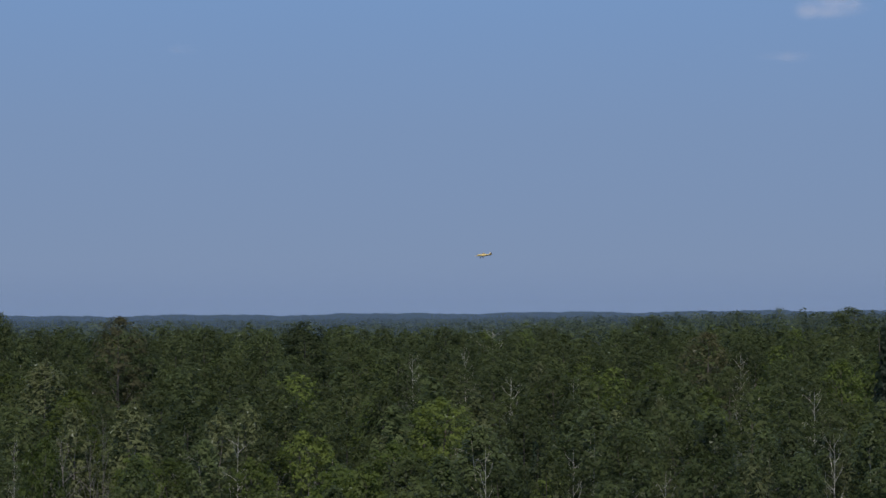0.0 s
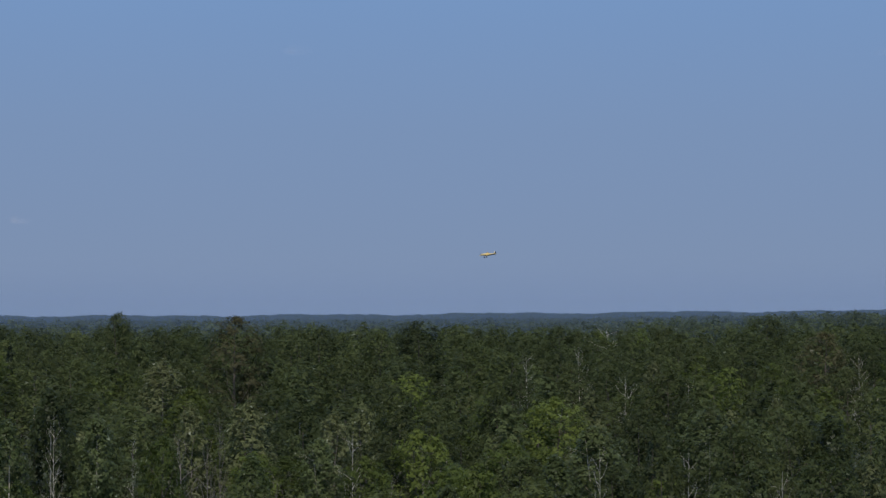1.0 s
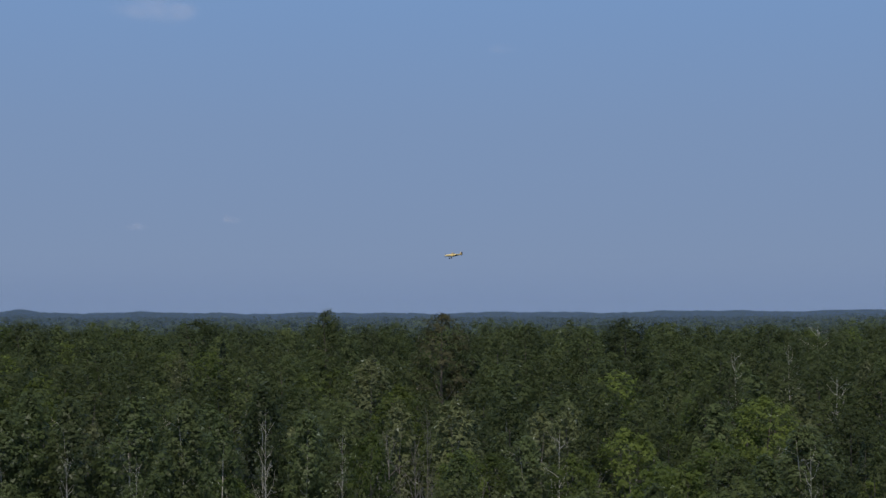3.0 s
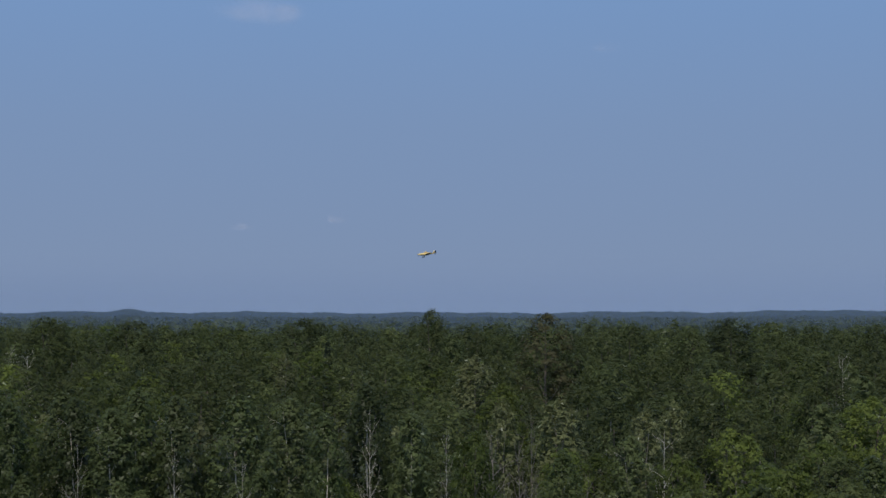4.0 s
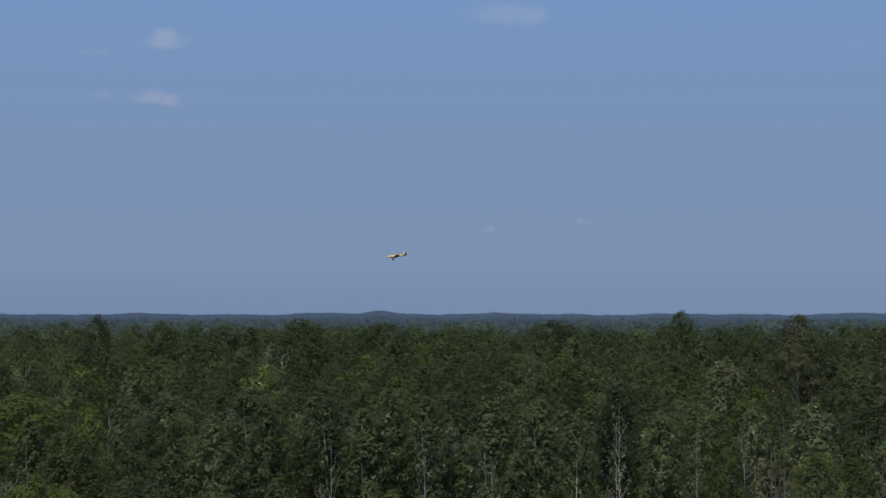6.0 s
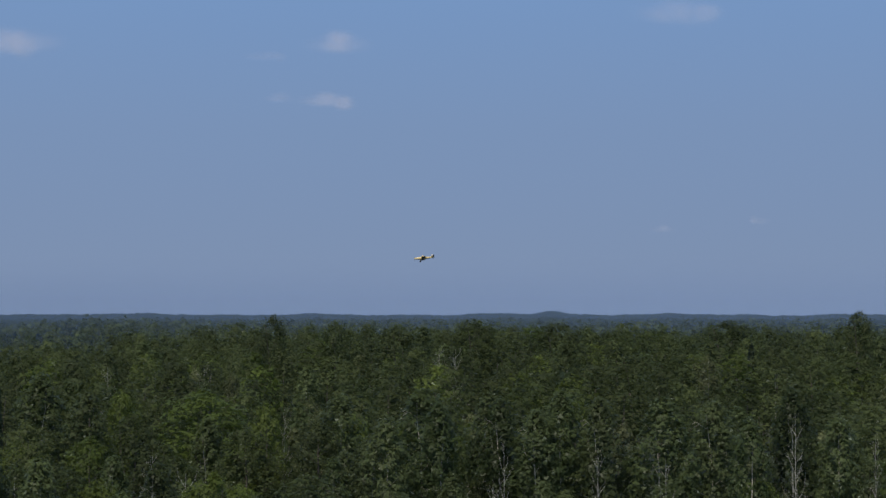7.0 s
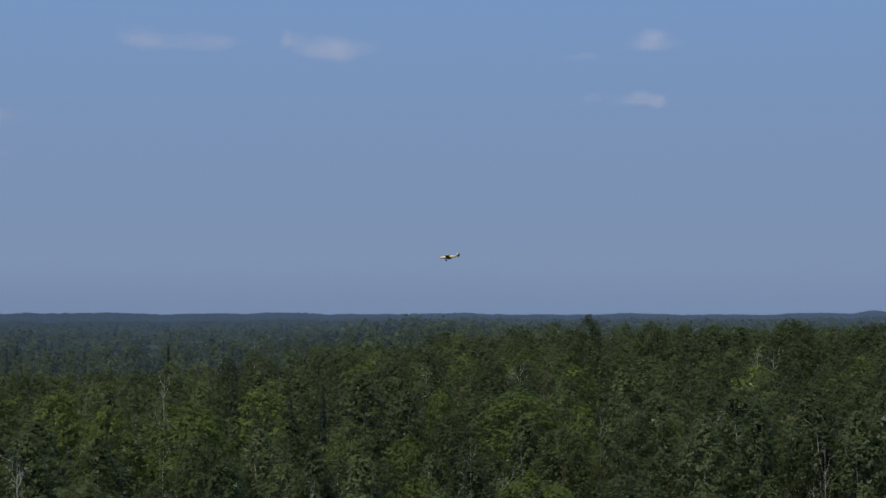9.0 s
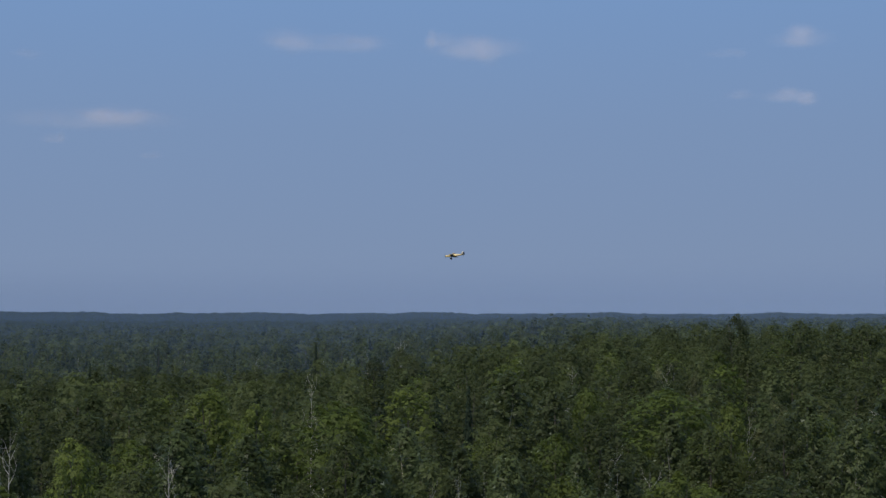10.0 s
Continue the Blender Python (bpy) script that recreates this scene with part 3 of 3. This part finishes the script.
TAKEN_ARRAY = np.array(TAKEN)
woods("woods", "dense {} woods with rounded crowns", 196, 470, 8.8, 0.004, 40, 840, 0.37,
      {"oak": lambda a, r: 0.8, "aspen": lambda a, r: 0.14, "maple": lambda a, r: 0.08, "spruce": lambda a, r: 0.03 + 0.2 * (a > 46), "willow": lambda a, r: 0.07}, 21)
woods("far_woods", "distant {} woods under thin haze", 470, 1150, 9.0, 0.010, 14, 140, 0.80,
      {"oak": lambda a, r: 0.6, "aspen": lambda a, r: 0.2, "spruce": lambda a, r: 0.15 + 0.95 * (a > 42), "willow": lambda a, r: 0.03}, 22)
woods("distant_woods", "distant {} woods in the haze", 1150, 2900, 14.0, 0.008, 6, 36, 1.7,
      {"oak": lambda a, r: 0.5, "aspen": lambda a, r: 0.1, "spruce": lambda a, r: 0.4}, 23)


def skyline_canopy():
    """The canopy of the farthest hills: one closed roof of crowns, each a bump of its own."""
    rng = np.random.default_rng(31)
    azs = np.arange(AZ0 - 2, AZ1 + 2, 0.07)
    rs = np.geomspace(1500, 4300, 190)
    A, R = np.meshgrid(azs, rs)
    A = A + rng.uniform(-0.03, 0.03, A.shape)
    R = R * (1 + rng.uniform(-0.0012, 0.0012, R.shape))
    bumps = rng.uniform(0, 1, A.shape) ** 1.5 * 6.5 + 1.5 * np.sin(A * 4 + R * 0.012) * np.sin(R * 0.019 - A)
    Z = land(A, R) + 8.8 + bumps
    Z[0] -= 14
    a = np.radians(A)
    V = np.stack([-np.sin(a) * R, np.cos(a) * R, Z], -1).reshape(-1, 3)
    n = len(azs)
    i, j = np.meshgrid(np.arange(len(rs) - 1), np.arange(n - 1), indexing="ij")
    k = (i * n + j).ravel()
    F = np.stack([k, k + 1, k + n + 1, k + n], -1).ravel()
    T = rng.uniform(0, 1, A.shape).ravel()
    me = mesh_from("skyline_woods", V, F, [4] * (len(F) // 4), [CLOSED_ROOF], T)
    tagged(new("skyline_woods", me), "distant hazy blue-green woods along the skyline", "woods", kind="stuff")


skyline_canopy()

# ---------- clouds: thin scraps of fair-weather cloud far behind the aircraft ----------
def cloud_material():
    m, nt, bsdf = material("cloud_vapour")
    nt.nodes.remove(bsdf)
    edge = nt.nodes.new("ShaderNodeAttribute")
    edge.attribute_name = "tint"
    coord = nt.nodes.new("ShaderNodeTexCoord")
    mp = nt.nodes.new("ShaderNodeMapping")
    mp.inputs["Scale"].default_value = (1, 1, 1.8)
    tex = nt.nodes.new("ShaderNodeTexNoise")
    tex.inputs["Scale"].default_value, tex.inputs["Detail"].default_value = 0.016, 5.0
    rng = nt.nodes.new("ShaderNodeMapRange")
    rng.inputs[1].default_value, rng.inputs[2].default_value = 0.22, 0.62
    mul = nt.nodes.new("ShaderNodeMath")
    mul.operation = "MULTIPLY"
    scale = nt.nodes.new("ShaderNodeMath")
    scale.operation = "MULTIPLY"
    scale.inputs[1].default_value = CLOUD_DENSITY
    white = nt.nodes.new("ShaderNodeBsdfDiffuse")
    white.inputs[0].default_value = (0.90, 0.84, 0.87, 1)
    clear = nt.nodes.new("ShaderNodeBsdfTransparent")
    mix = nt.nodes.new("ShaderNodeMixShader")
    nt.links.new(coord.outputs["Object"], mp.inputs[0])
    nt.links.new(mp.outputs[0], tex.inputs["Vector"])
    nt.links.new(tex.outputs["Fac"], rng.inputs[0])
    nt.links.new(rng.outputs[0], mul.inputs[0])
    nt.links.new(edge.outputs["Fac"], mul.inputs[1])
    nt.links.new(mul.outputs[0], scale.inputs[0])
    nt.links.new(scale.outputs[0], mix.inputs[0])
    nt.links.new(clear.outputs[0], mix.inputs[1])
    nt.links.new(white.outputs[0], mix.inputs[2])
    nt.links.new(mix.outputs[0], nt.nodes["Material Output"].inputs[0])
    return m


CLOUD_DENSITY = 0.20
VAPOUR = cloud_material()


def cloud(az, el, wide, tall, seed, thick=1.0, label="small thin white fair-weather cloud in a hazy sky"):
    """A scrap of cloud: a bank of soft-edged puffs, some behind the others; sizes in degrees as seen from the eye."""
    rng = np.random.default_rng(seed)
    R = 4400.0
    W, H = math.tan(radians(wide)) * R * 1.15, math.tan(radians(tall)) * R * 1.5
    V, F, T = [], [], []
    rings, spokes = 5, 18
    for i in range(4 if wide > 1.4 else 3):
        if i == 0:
            cx, cz, pw, ph = 0.0, 0.0, W * 0.55, H * 0.40
        else:
            cx, cz = rng.uniform(-0.36, 0.36) * W, rng.uniform(-0.12, 0.22) * H
            pw = W * rng.uniform(0.14, 0.3)
            ph = H * rng.uniform(0.3, 0.5)
        cy = i * 0.05 * W
        o = len(V)
        V.append((cx, cy, cz))
        T.append(thick)
        for k in range(1, rings + 1):
            q = k / rings
            for s in range(spokes):
                a = 2 * math.pi * s / spokes
                low = 0.75 if math.sin(a) < 0 else 1.0
                V.append((cx + math.cos(a) * q * pw, cy, cz + math.sin(a) * q * ph * low))
                T.append(thick * float(1 - smooth(0.3, 1.0, q)))
        for s in range(spokes):
            F.append((o, o + 1 + s, o + 1 + (s + 1) % spokes))
        for k in range(rings - 1):
            for s in range(spokes):
                b, n = o + 1 + k * spokes, (s + 1) % spokes
                F.append((b + s, b + spokes + s, b + spokes + n, b + n))
    me = mesh_from("cloud", np.array(V), [i for f in F for i in f], [len(f) for f in F], [VAPOUR], T)
    ob = new("cloud", me)
    ob.matrix_world = Matrix.Translation(toward(az, el) * R + Vector((0, 0, EYE))) @ Matrix.Rotation(radians(az), 4, "Z")
    tagged(ob, label, "cloud", group="clouds")


cloud(57.45, 5.95, 5.00, 0.79, 40, 1.0)
cloud(58.59, 5.36, 0.72, 0.36, 41, 0.8)
cloud(50.02, 8.44, 3.68, 0.68, 42, 0.75)
cloud(45.33, 8.31, 3.05, 0.86, 43, 0.9)
cloud(46.44, 8.56, 0.99, 0.54, 44, 0.9)
cloud(35.11, 8.43, 1.88, 0.72, 45, 0.7)
cloud(35.51, 6.67, 1.58, 0.50, 46, 1.0)
cloud(37.46, 8.04, 1.26, 0.32, 47, 0.4)
cloud(36.99, 6.73, 0.99, 0.32, 48, 0.35)
cloud(59.39, 7.97, 1.08, 0.29, 49, 0.35)
cloud(55.60, 4.87, 0.72, 0.22, 50, 0.4)
cloud(24.40, 9.38, 2.69, 0.86, 51, 0.45)
cloud(24.84, 2.60, 0.72, 0.25, 52, 0.4)
cloud(21.81, 2.84, 0.57, 0.25, 53, 0.4)
cloud(13.23, 8.26, 0.90, 0.39, 54, 0.15)
cloud(-7.17, 9.38, 2.06, 0.79, 55, 1.0)
cloud(-5.71, 7.99, 1.70, 0.36, 56, 0.3)


# ---------- haze: added see-through tinted sheets imitate it over the woods, denser the farther off ----
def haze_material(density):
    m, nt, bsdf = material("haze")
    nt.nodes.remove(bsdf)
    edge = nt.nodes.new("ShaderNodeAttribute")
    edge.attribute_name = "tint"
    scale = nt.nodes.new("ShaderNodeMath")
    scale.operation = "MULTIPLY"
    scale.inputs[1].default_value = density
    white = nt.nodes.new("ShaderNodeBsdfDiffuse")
    white.inputs[0].default_value = HAZE_SHEET_COLOUR
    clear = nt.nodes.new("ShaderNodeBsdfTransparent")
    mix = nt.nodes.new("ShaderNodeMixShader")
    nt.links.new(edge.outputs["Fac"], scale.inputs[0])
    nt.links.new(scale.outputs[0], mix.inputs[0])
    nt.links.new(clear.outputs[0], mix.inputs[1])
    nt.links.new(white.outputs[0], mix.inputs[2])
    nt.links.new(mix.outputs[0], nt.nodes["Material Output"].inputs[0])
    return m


# the blue of far air, put into the sheets' colour
HAZE_SHEET_COLOUR = (0.235, 0.345, 0.57, 1)


# one upright curved sheet that imitates haze and fades out towards its top
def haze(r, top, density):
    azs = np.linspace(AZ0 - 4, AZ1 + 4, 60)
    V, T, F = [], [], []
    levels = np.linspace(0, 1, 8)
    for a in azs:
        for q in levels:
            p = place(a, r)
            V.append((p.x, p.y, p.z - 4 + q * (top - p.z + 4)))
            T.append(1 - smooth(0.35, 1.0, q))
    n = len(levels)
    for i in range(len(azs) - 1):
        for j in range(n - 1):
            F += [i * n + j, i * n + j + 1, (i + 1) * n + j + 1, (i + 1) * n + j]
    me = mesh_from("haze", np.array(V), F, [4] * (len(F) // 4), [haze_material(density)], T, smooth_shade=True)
    tagged(new("haze", me), "see-through blue sheet standing in for haze over the distant woods", "haze", kind="stuff")


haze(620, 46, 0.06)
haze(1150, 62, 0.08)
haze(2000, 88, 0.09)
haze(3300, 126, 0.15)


# ---------- the aircraft: a yellow low-wing single-engined spray plane with fixed tail-wheel gear ----------
YELLOW = rough_stuff("yellow_paint", (0.85, 0.63, 0.23), (0.90, 0.69, 0.29), 0.8, rough=0.35, bump=0.0)
NAVY = rough_stuff("dark_blue_paint", (0.03, 0.035, 0.06), (0.045, 0.05, 0.08), 0.8, rough=0.35, bump=0.0)
RUBBER = rough_stuff("rubber", (0.02, 0.02, 0.02), (0.035, 0.035, 0.035), 6.0, rough=0.8)
CREAM = rough_stuff("cream_paint", (0.78, 0.70, 0.52), (0.84, 0.77, 0.60), 0.8, rough=0.35, bump=0.0)
STEEL = rough_stuff("bare_steel", (0.25, 0.25, 0.26), (0.38, 0.38, 0.39), 3.0, rough=0.4, bump=0.0, metal=0.8)


def canopy_glass():
    m, nt, bsdf = material("canopy_glass")
    bsdf.inputs["Base Color"].default_value = (0.30, 0.25, 0.20, 1)
    bsdf.inputs["Roughness"].default_value = 0.08
    bsdf.inputs["Transmission Weight"].default_value = 0.1
    return m


GLASS = canopy_glass()


def part(name, bm, mat, parent, label=""):
    me = bpy.data.meshes.new(name)
    bmesh.ops.recalc_face_normals(bm, faces=bm.faces)
    bm.to_mesh(me)
    bm.free()
    me.materials.append(mat)
    me.polygons.foreach_set("use_smooth", np.ones(len(me.polygons), bool))
    ob = new(name, me)
    ob.parent = parent
    return tagged(ob, label)


def loft(sections):
    """A closed body through rings of points."""
    bm = bmesh.new()
    rows = [[bm.verts.new(p) for p in s] for s in sections]
    n = len(rows[0])
    for a, b in zip(rows, rows[1:]):
        for i in range(n):
            bm.faces.new((a[i], a[(i + 1) % n], b[(i + 1) % n], b[i]))
    bm.faces.new(rows[0])
    bm.faces.new(rows[-1][::-1])
    return bm


def oval(x, z, w, h, n=16, square=2.4):
    out = []
    for i in range(n):
        a = 2 * math.pi * i / n
        c, s = math.cos(a), math.sin(a)
        out.append((x, math.copysign(abs(c) ** (2 / square), c) * w / 2, z + math.copysign(abs(s) ** (2 / square), s) * h / 2))
    return out


def aerofoil(lead, chord, y, z, thick, upright=False):
    """A wing section: a rounded nose, a flat belly and a thin tail."""
    pts = []
    for u, v in ((0, 0), (0.03, 0.5), (0.12, 0.85), (0.3, 1.0), (0.6, 0.7), (1, 0.04), (1, -0.04), (0.6, -0.25), (0.3, -0.45), (0.1, -0.45), (0.02, -0.3)):
        a, b = lead - u * chord, v * thick
        pts.append((a, y + (b if upright else 0), z + (0 if upright else b)))
    return pts


def spinning(r0, r1, x0, x1, cx=0.0, cy=0.0, cz=0.0, n=20, axis="y"):
    """A wheel or hub: a turned solid with softened rims."""
    rings = []
    for q, r in ((0, r0 * 0.5), (0.05, r1 * 0.9), (0.25, r1), (0.75, r1), (0.95, r1 * 0.9), (1, r0 * 0.5)):
        d = x0 + (x1 - x0) * q
        ring = []
        for i in range(n):
            a = 2 * math.pi * i / n
            c, s = math.cos(a) * r, math.sin(a) * r
            ring.append((cx + c, cy + d, cz + s) if axis == "y" else (cx + d, cy + c, cz + s))
        rings.append(ring)
    return loft(rings)


def build_aircraft():
    """Nose to +x, left wing to +y, length 10.9 m, span 18 m. The origin is at the wing's root."""
    root = new("spray_plane")
    tagged(root, "small yellow low-wing spray plane with fixed wheels in flight", "aircraft")
    fuselage = part("fuselage", loft([
        oval(4.55, 0.32, 0.62, 0.66), oval(4.3, 0.30, 0.86, 0.92), oval(3.3, 0.30, 1.05, 1.16), oval(2.3, 0.32, 1.16, 1.36),
        oval(1.2, 0.40, 1.2, 1.55), oval(0.0, 0.45, 1.2, 1.6), oval(-1.2, 0.50, 1.1, 1.4), oval(-2.6, 0.55, 0.8, 1.02),
        oval(-4.4, 0.64, 0.46, 0.66), oval(-5.6, 0.70, 0.22, 0.40)]), YELLOW, root)
    part("exhaust_pipe", loft([oval(3.6, 0.05, 0.16, 0.16, 8), oval(2.9, 0.0, 0.16, 0.16, 8)]), STEEL, fuselage)
    part("stripe", loft([oval(-4.3, 0.40, 0.46, 0.26), oval(-2.6, 0.18, 0.80, 0.40), oval(-0.6, -0.12, 1.18, 0.52), oval(1.2, -0.20, 1.23, 0.52),
                         oval(2.8, -0.14, 1.10, 0.42)]), NAVY, fuselage, "dark stripe along the belly")
    for s in (1, -1):
        part("side_stripe", loft([[(x, s * (w + d), z + h) for d, h in ((-0.06, 0.045), (0.012, 0.045), (0.012, -0.045), (-0.06, -0.045))]
                                  for x, w, z in ((4.0, 0.46, 0.52), (2.3, 0.575, 0.62), (0.0, 0.595, 0.72), (-1.2, 0.55, 0.72), (-2.6, 0.40, 0.70), (-4.4, 0.23, 0.70))]),
             NAVY, fuselage, "dark stripe along the flank")
    canopy = part("canopy", loft([oval(1.15, 1.15, 0.55, 0.30, 12), oval(0.75, 1.38, 0.86, 0.78, 12), oval(0.0, 1.48, 0.92, 0.90, 12),
                                  oval(-0.6, 1.38, 0.84, 0.80, 12), oval(-1.2, 1.12, 0.6, 0.35, 12)]), GLASS, root, "dark tinted glass cockpit canopy")
    part("canopy_frame", loft([oval(0.35, 1.44, 0.95, 0.93, 12), oval(0.22, 1.45, 0.96, 0.94, 12)]), YELLOW, canopy)
    part("turtle_deck", loft([oval(-0.9, 1.0, 0.7, 0.7, 12), oval(-2.0, 0.85, 0.55, 0.55, 12), oval(-3.4, 0.75, 0.35, 0.4, 12)]), YELLOW, root)
    for s in (1, -1):
        wing = part("wing", loft([aerofoil(1.35, 2.1, s * y, -0.22 + 0.06 * y, 0.30 - 0.014 * y) for y in (0.3, 3.0, 6.0, 8.6)]
                                 + [aerofoil(1.15, 1.7, s * 9.0, 0.33, 0.08)]), YELLOW, root)
        part("lower_skin", loft([[(x, s * y, -0.22 + 0.06 * y - (0.30 - 0.014 * y) * 0.46 - dz) for x, dz in ((1.15, 0), (1.0, 0.02), (-0.5, 0.0), (-0.5, -0.06), (1.0, -0.04))]
                                 for y in (0.7, 3.0, 6.0, 8.5)]), NAVY, wing, "dark underside of the wing")
        part("aileron", loft([aerofoil(-0.72, 0.50, s * 4.9, 0.07, 0.05), aerofoil(-0.72, 0.50, s * 8.3, 0.275, 0.04)]), YELLOW, wing)
        part("flap", loft([aerofoil(-0.72, 0.52, s * 0.8, -0.18, 0.06), aerofoil(-0.72, 0.52, s * 4.6, 0.05, 0.05)]), YELLOW, wing)
        part("spray_boom", loft([[(-1.35 + dx, s * y, -0.42 + 0.06 * y + dz) for dx, dz in ((0.04, 0), (0, 0.04), (-0.04, 0), (0, -0.04))] for y in (0.9, 4.0, 7.2)]), STEEL, wing)
        tail = part("tailplane", loft([aerofoil(-4.35, 1.35, s * 0.1, 0.86, 0.09), aerofoil(-4.6, 1.0, s * 2.55, 0.90, 0.06), aerofoil(-4.75, 0.75, s * 2.85, 0.90, 0.03)]), YELLOW, root)
        part("tailplane_strut", loft([[(-4.9 + dx, s * 0.12, 0.58 + dz) for dx, dz in ((0.05, 0), (0, 0.03), (-0.05, 0), (0, -0.03))],
                                      [(-4.9 + dx, s * 1.5, 0.85 + dz) for dx, dz in ((0.05, 0), (0, 0.03), (-0.05, 0), (0, -0.03))]]), STEEL, tail)
        leg = part("landing_gear_leg", loft([[(1.25 + dx, s * 0.55, -0.25 + dz) for dx, dz in ((0.12, 0), (0, 0.05), (-0.12, 0), (0, -0.05))],
                                             [(1.55 + dx, s * 1.45, -1.2 + dz) for dx, dz in ((0.09, 0), (0, 0.05), (-0.09, 0), (0, -0.05))]]), NAVY, root)
        wheel = part("wheel", spinning(0.2, 0.42, -0.15, 0.15, 1.55, s * 1.58, -1.25), RUBBER, leg, "black rubber wheel")
    fin = part("fin", loft([aerofoil(-4.0, 1.2, 0, 0.75, 0.08, True), aerofoil(-4.65, 0.75, 0, 2.05, 0.06, True), aerofoil(-4.9, 0.5, 0, 2.25, 0.03, True)]), CREAM, root, "cream-coloured fin")
    part("rudder", loft([aerofoil(-5.2, 0.95, 0, 0.45, 0.07, True), aerofoil(-5.4, 0.75, 0, 2.0, 0.06, True), aerofoil(-5.42, 0.5, 0, 2.28, 0.03, True)]), NAVY, root, "dark rudder")
    strut = part("tail_wheel_strut", loft([oval(-5.0, 0.4, 0.1, 0.12, 8), oval(-5.5, 0.05, 0.06, 0.08, 8)]), STEEL, root)
    part("tail_wheel", spinning(0.06, 0.17, -0.06, 0.06, -5.5, 0, -0.02), RUBBER, root)
    part("spinner", loft([oval(4.55, 0.32, 0.56, 0.56), oval(4.85, 0.32, 0.44, 0.44), oval(5.1, 0.32, 0.2, 0.2), oval(5.2, 0.32, 0.04, 0.04)]), YELLOW, root)
    propeller = part("propeller", spinning(0.08, 0.2, -0.08, 0.08, axis="x"), STEEL, root)
    propeller.location = (4.75, 0, 0.32)
    for i in range(5):
        bm = loft([[(dx * 0.5, dy * 0.1, 0.2) for dx, dy in ((0.1, 0), (0, 1), (-0.1, 0), (0, -1))],
                   [(dx, dy * 0.14, 0.8) for dx, dy in ((0.06, 0.6), (0.0, 1), (-0.06, -0.6), (0, -1))],
                   [(dx * 0.4, dy * 0.07, 1.45) for dx, dy in ((0.06, 0.6), (0.0, 1), (-0.06, -0.6), (0, -1))]])
        bmesh.ops.rotate(bm, cent=(0, 0, 0), matrix=Matrix.Rotation(2 * math.pi * i / 5, 3, "X"), verts=bm.verts)
        part("propeller_blade", bm, STEEL, propeller)
    return root, propeller


spray_plane, propeller = build_aircraft()
COURSE, PASS = 36.0, 990.0        # the course lies square to this azimuth, at this distance


def flight(t, az, el, bank, nose):
    """The aircraft's pose: on its straight course, seen at az and el."""
    r = PASS / math.cos(radians(az - COURSE))
    spot = toward(az) * r
    spot.z = EYE + r * math.tan(radians(el))
    return t, Matrix.Translation(spot) @ pose(0, 0, 0, 0, 0, 180 + COURSE) @ pose(0, 0, 0, 0, nose, 0) @ pose(0, 0, 0, bank, 0, 0)


def motions():
    walk(spray_plane, [
        flight(0, 3.743, 1.823, 2.0, 1.0),
        flight(0.5, 5.444, 1.835, 2.0, 1.2),
        flight(1, 7.222, 1.830, 2.0, 1.4),
        flight(1.5, 9.043, 1.813, 2.0, 1.6),
        flight(2, 10.931, 1.787, 2.0, 1.8),
        flight(2.5, 12.864, 1.745, 2.0, 2.0),
        flight(4, 19.001, 1.761, 3.5, 3.0),
        flight(4.5, 21.127, 1.776, 3.5, 4.0),
        flight(5, 23.314, 1.786, 3.5, 4.0),
        flight(6.5, 30.118, 1.707, 4.5, 3.0),
        flight(7, 32.413, 1.685, 5.5, 2.5),
        flight(7.5, 34.737, 1.653, 6.5, 2.0),
        flight(8, 37.029, 1.642, 7.0, 2.0),
        flight(8.5, 39.345, 1.676, 6.0, 2.0),
        flight(9, 41.577, 1.712, 5.0, 3.0),
        flight(9.5, 43.832, 1.728, 4.5, 3.0),
        flight(10, 46.029, 1.744, 3.5, 3.0),
    ])
    walk(propeller, [(t, pose(4.75, 0, 0.32, 610.0 * t)) for t in [i / 10 for i in range(101)]])


motions()
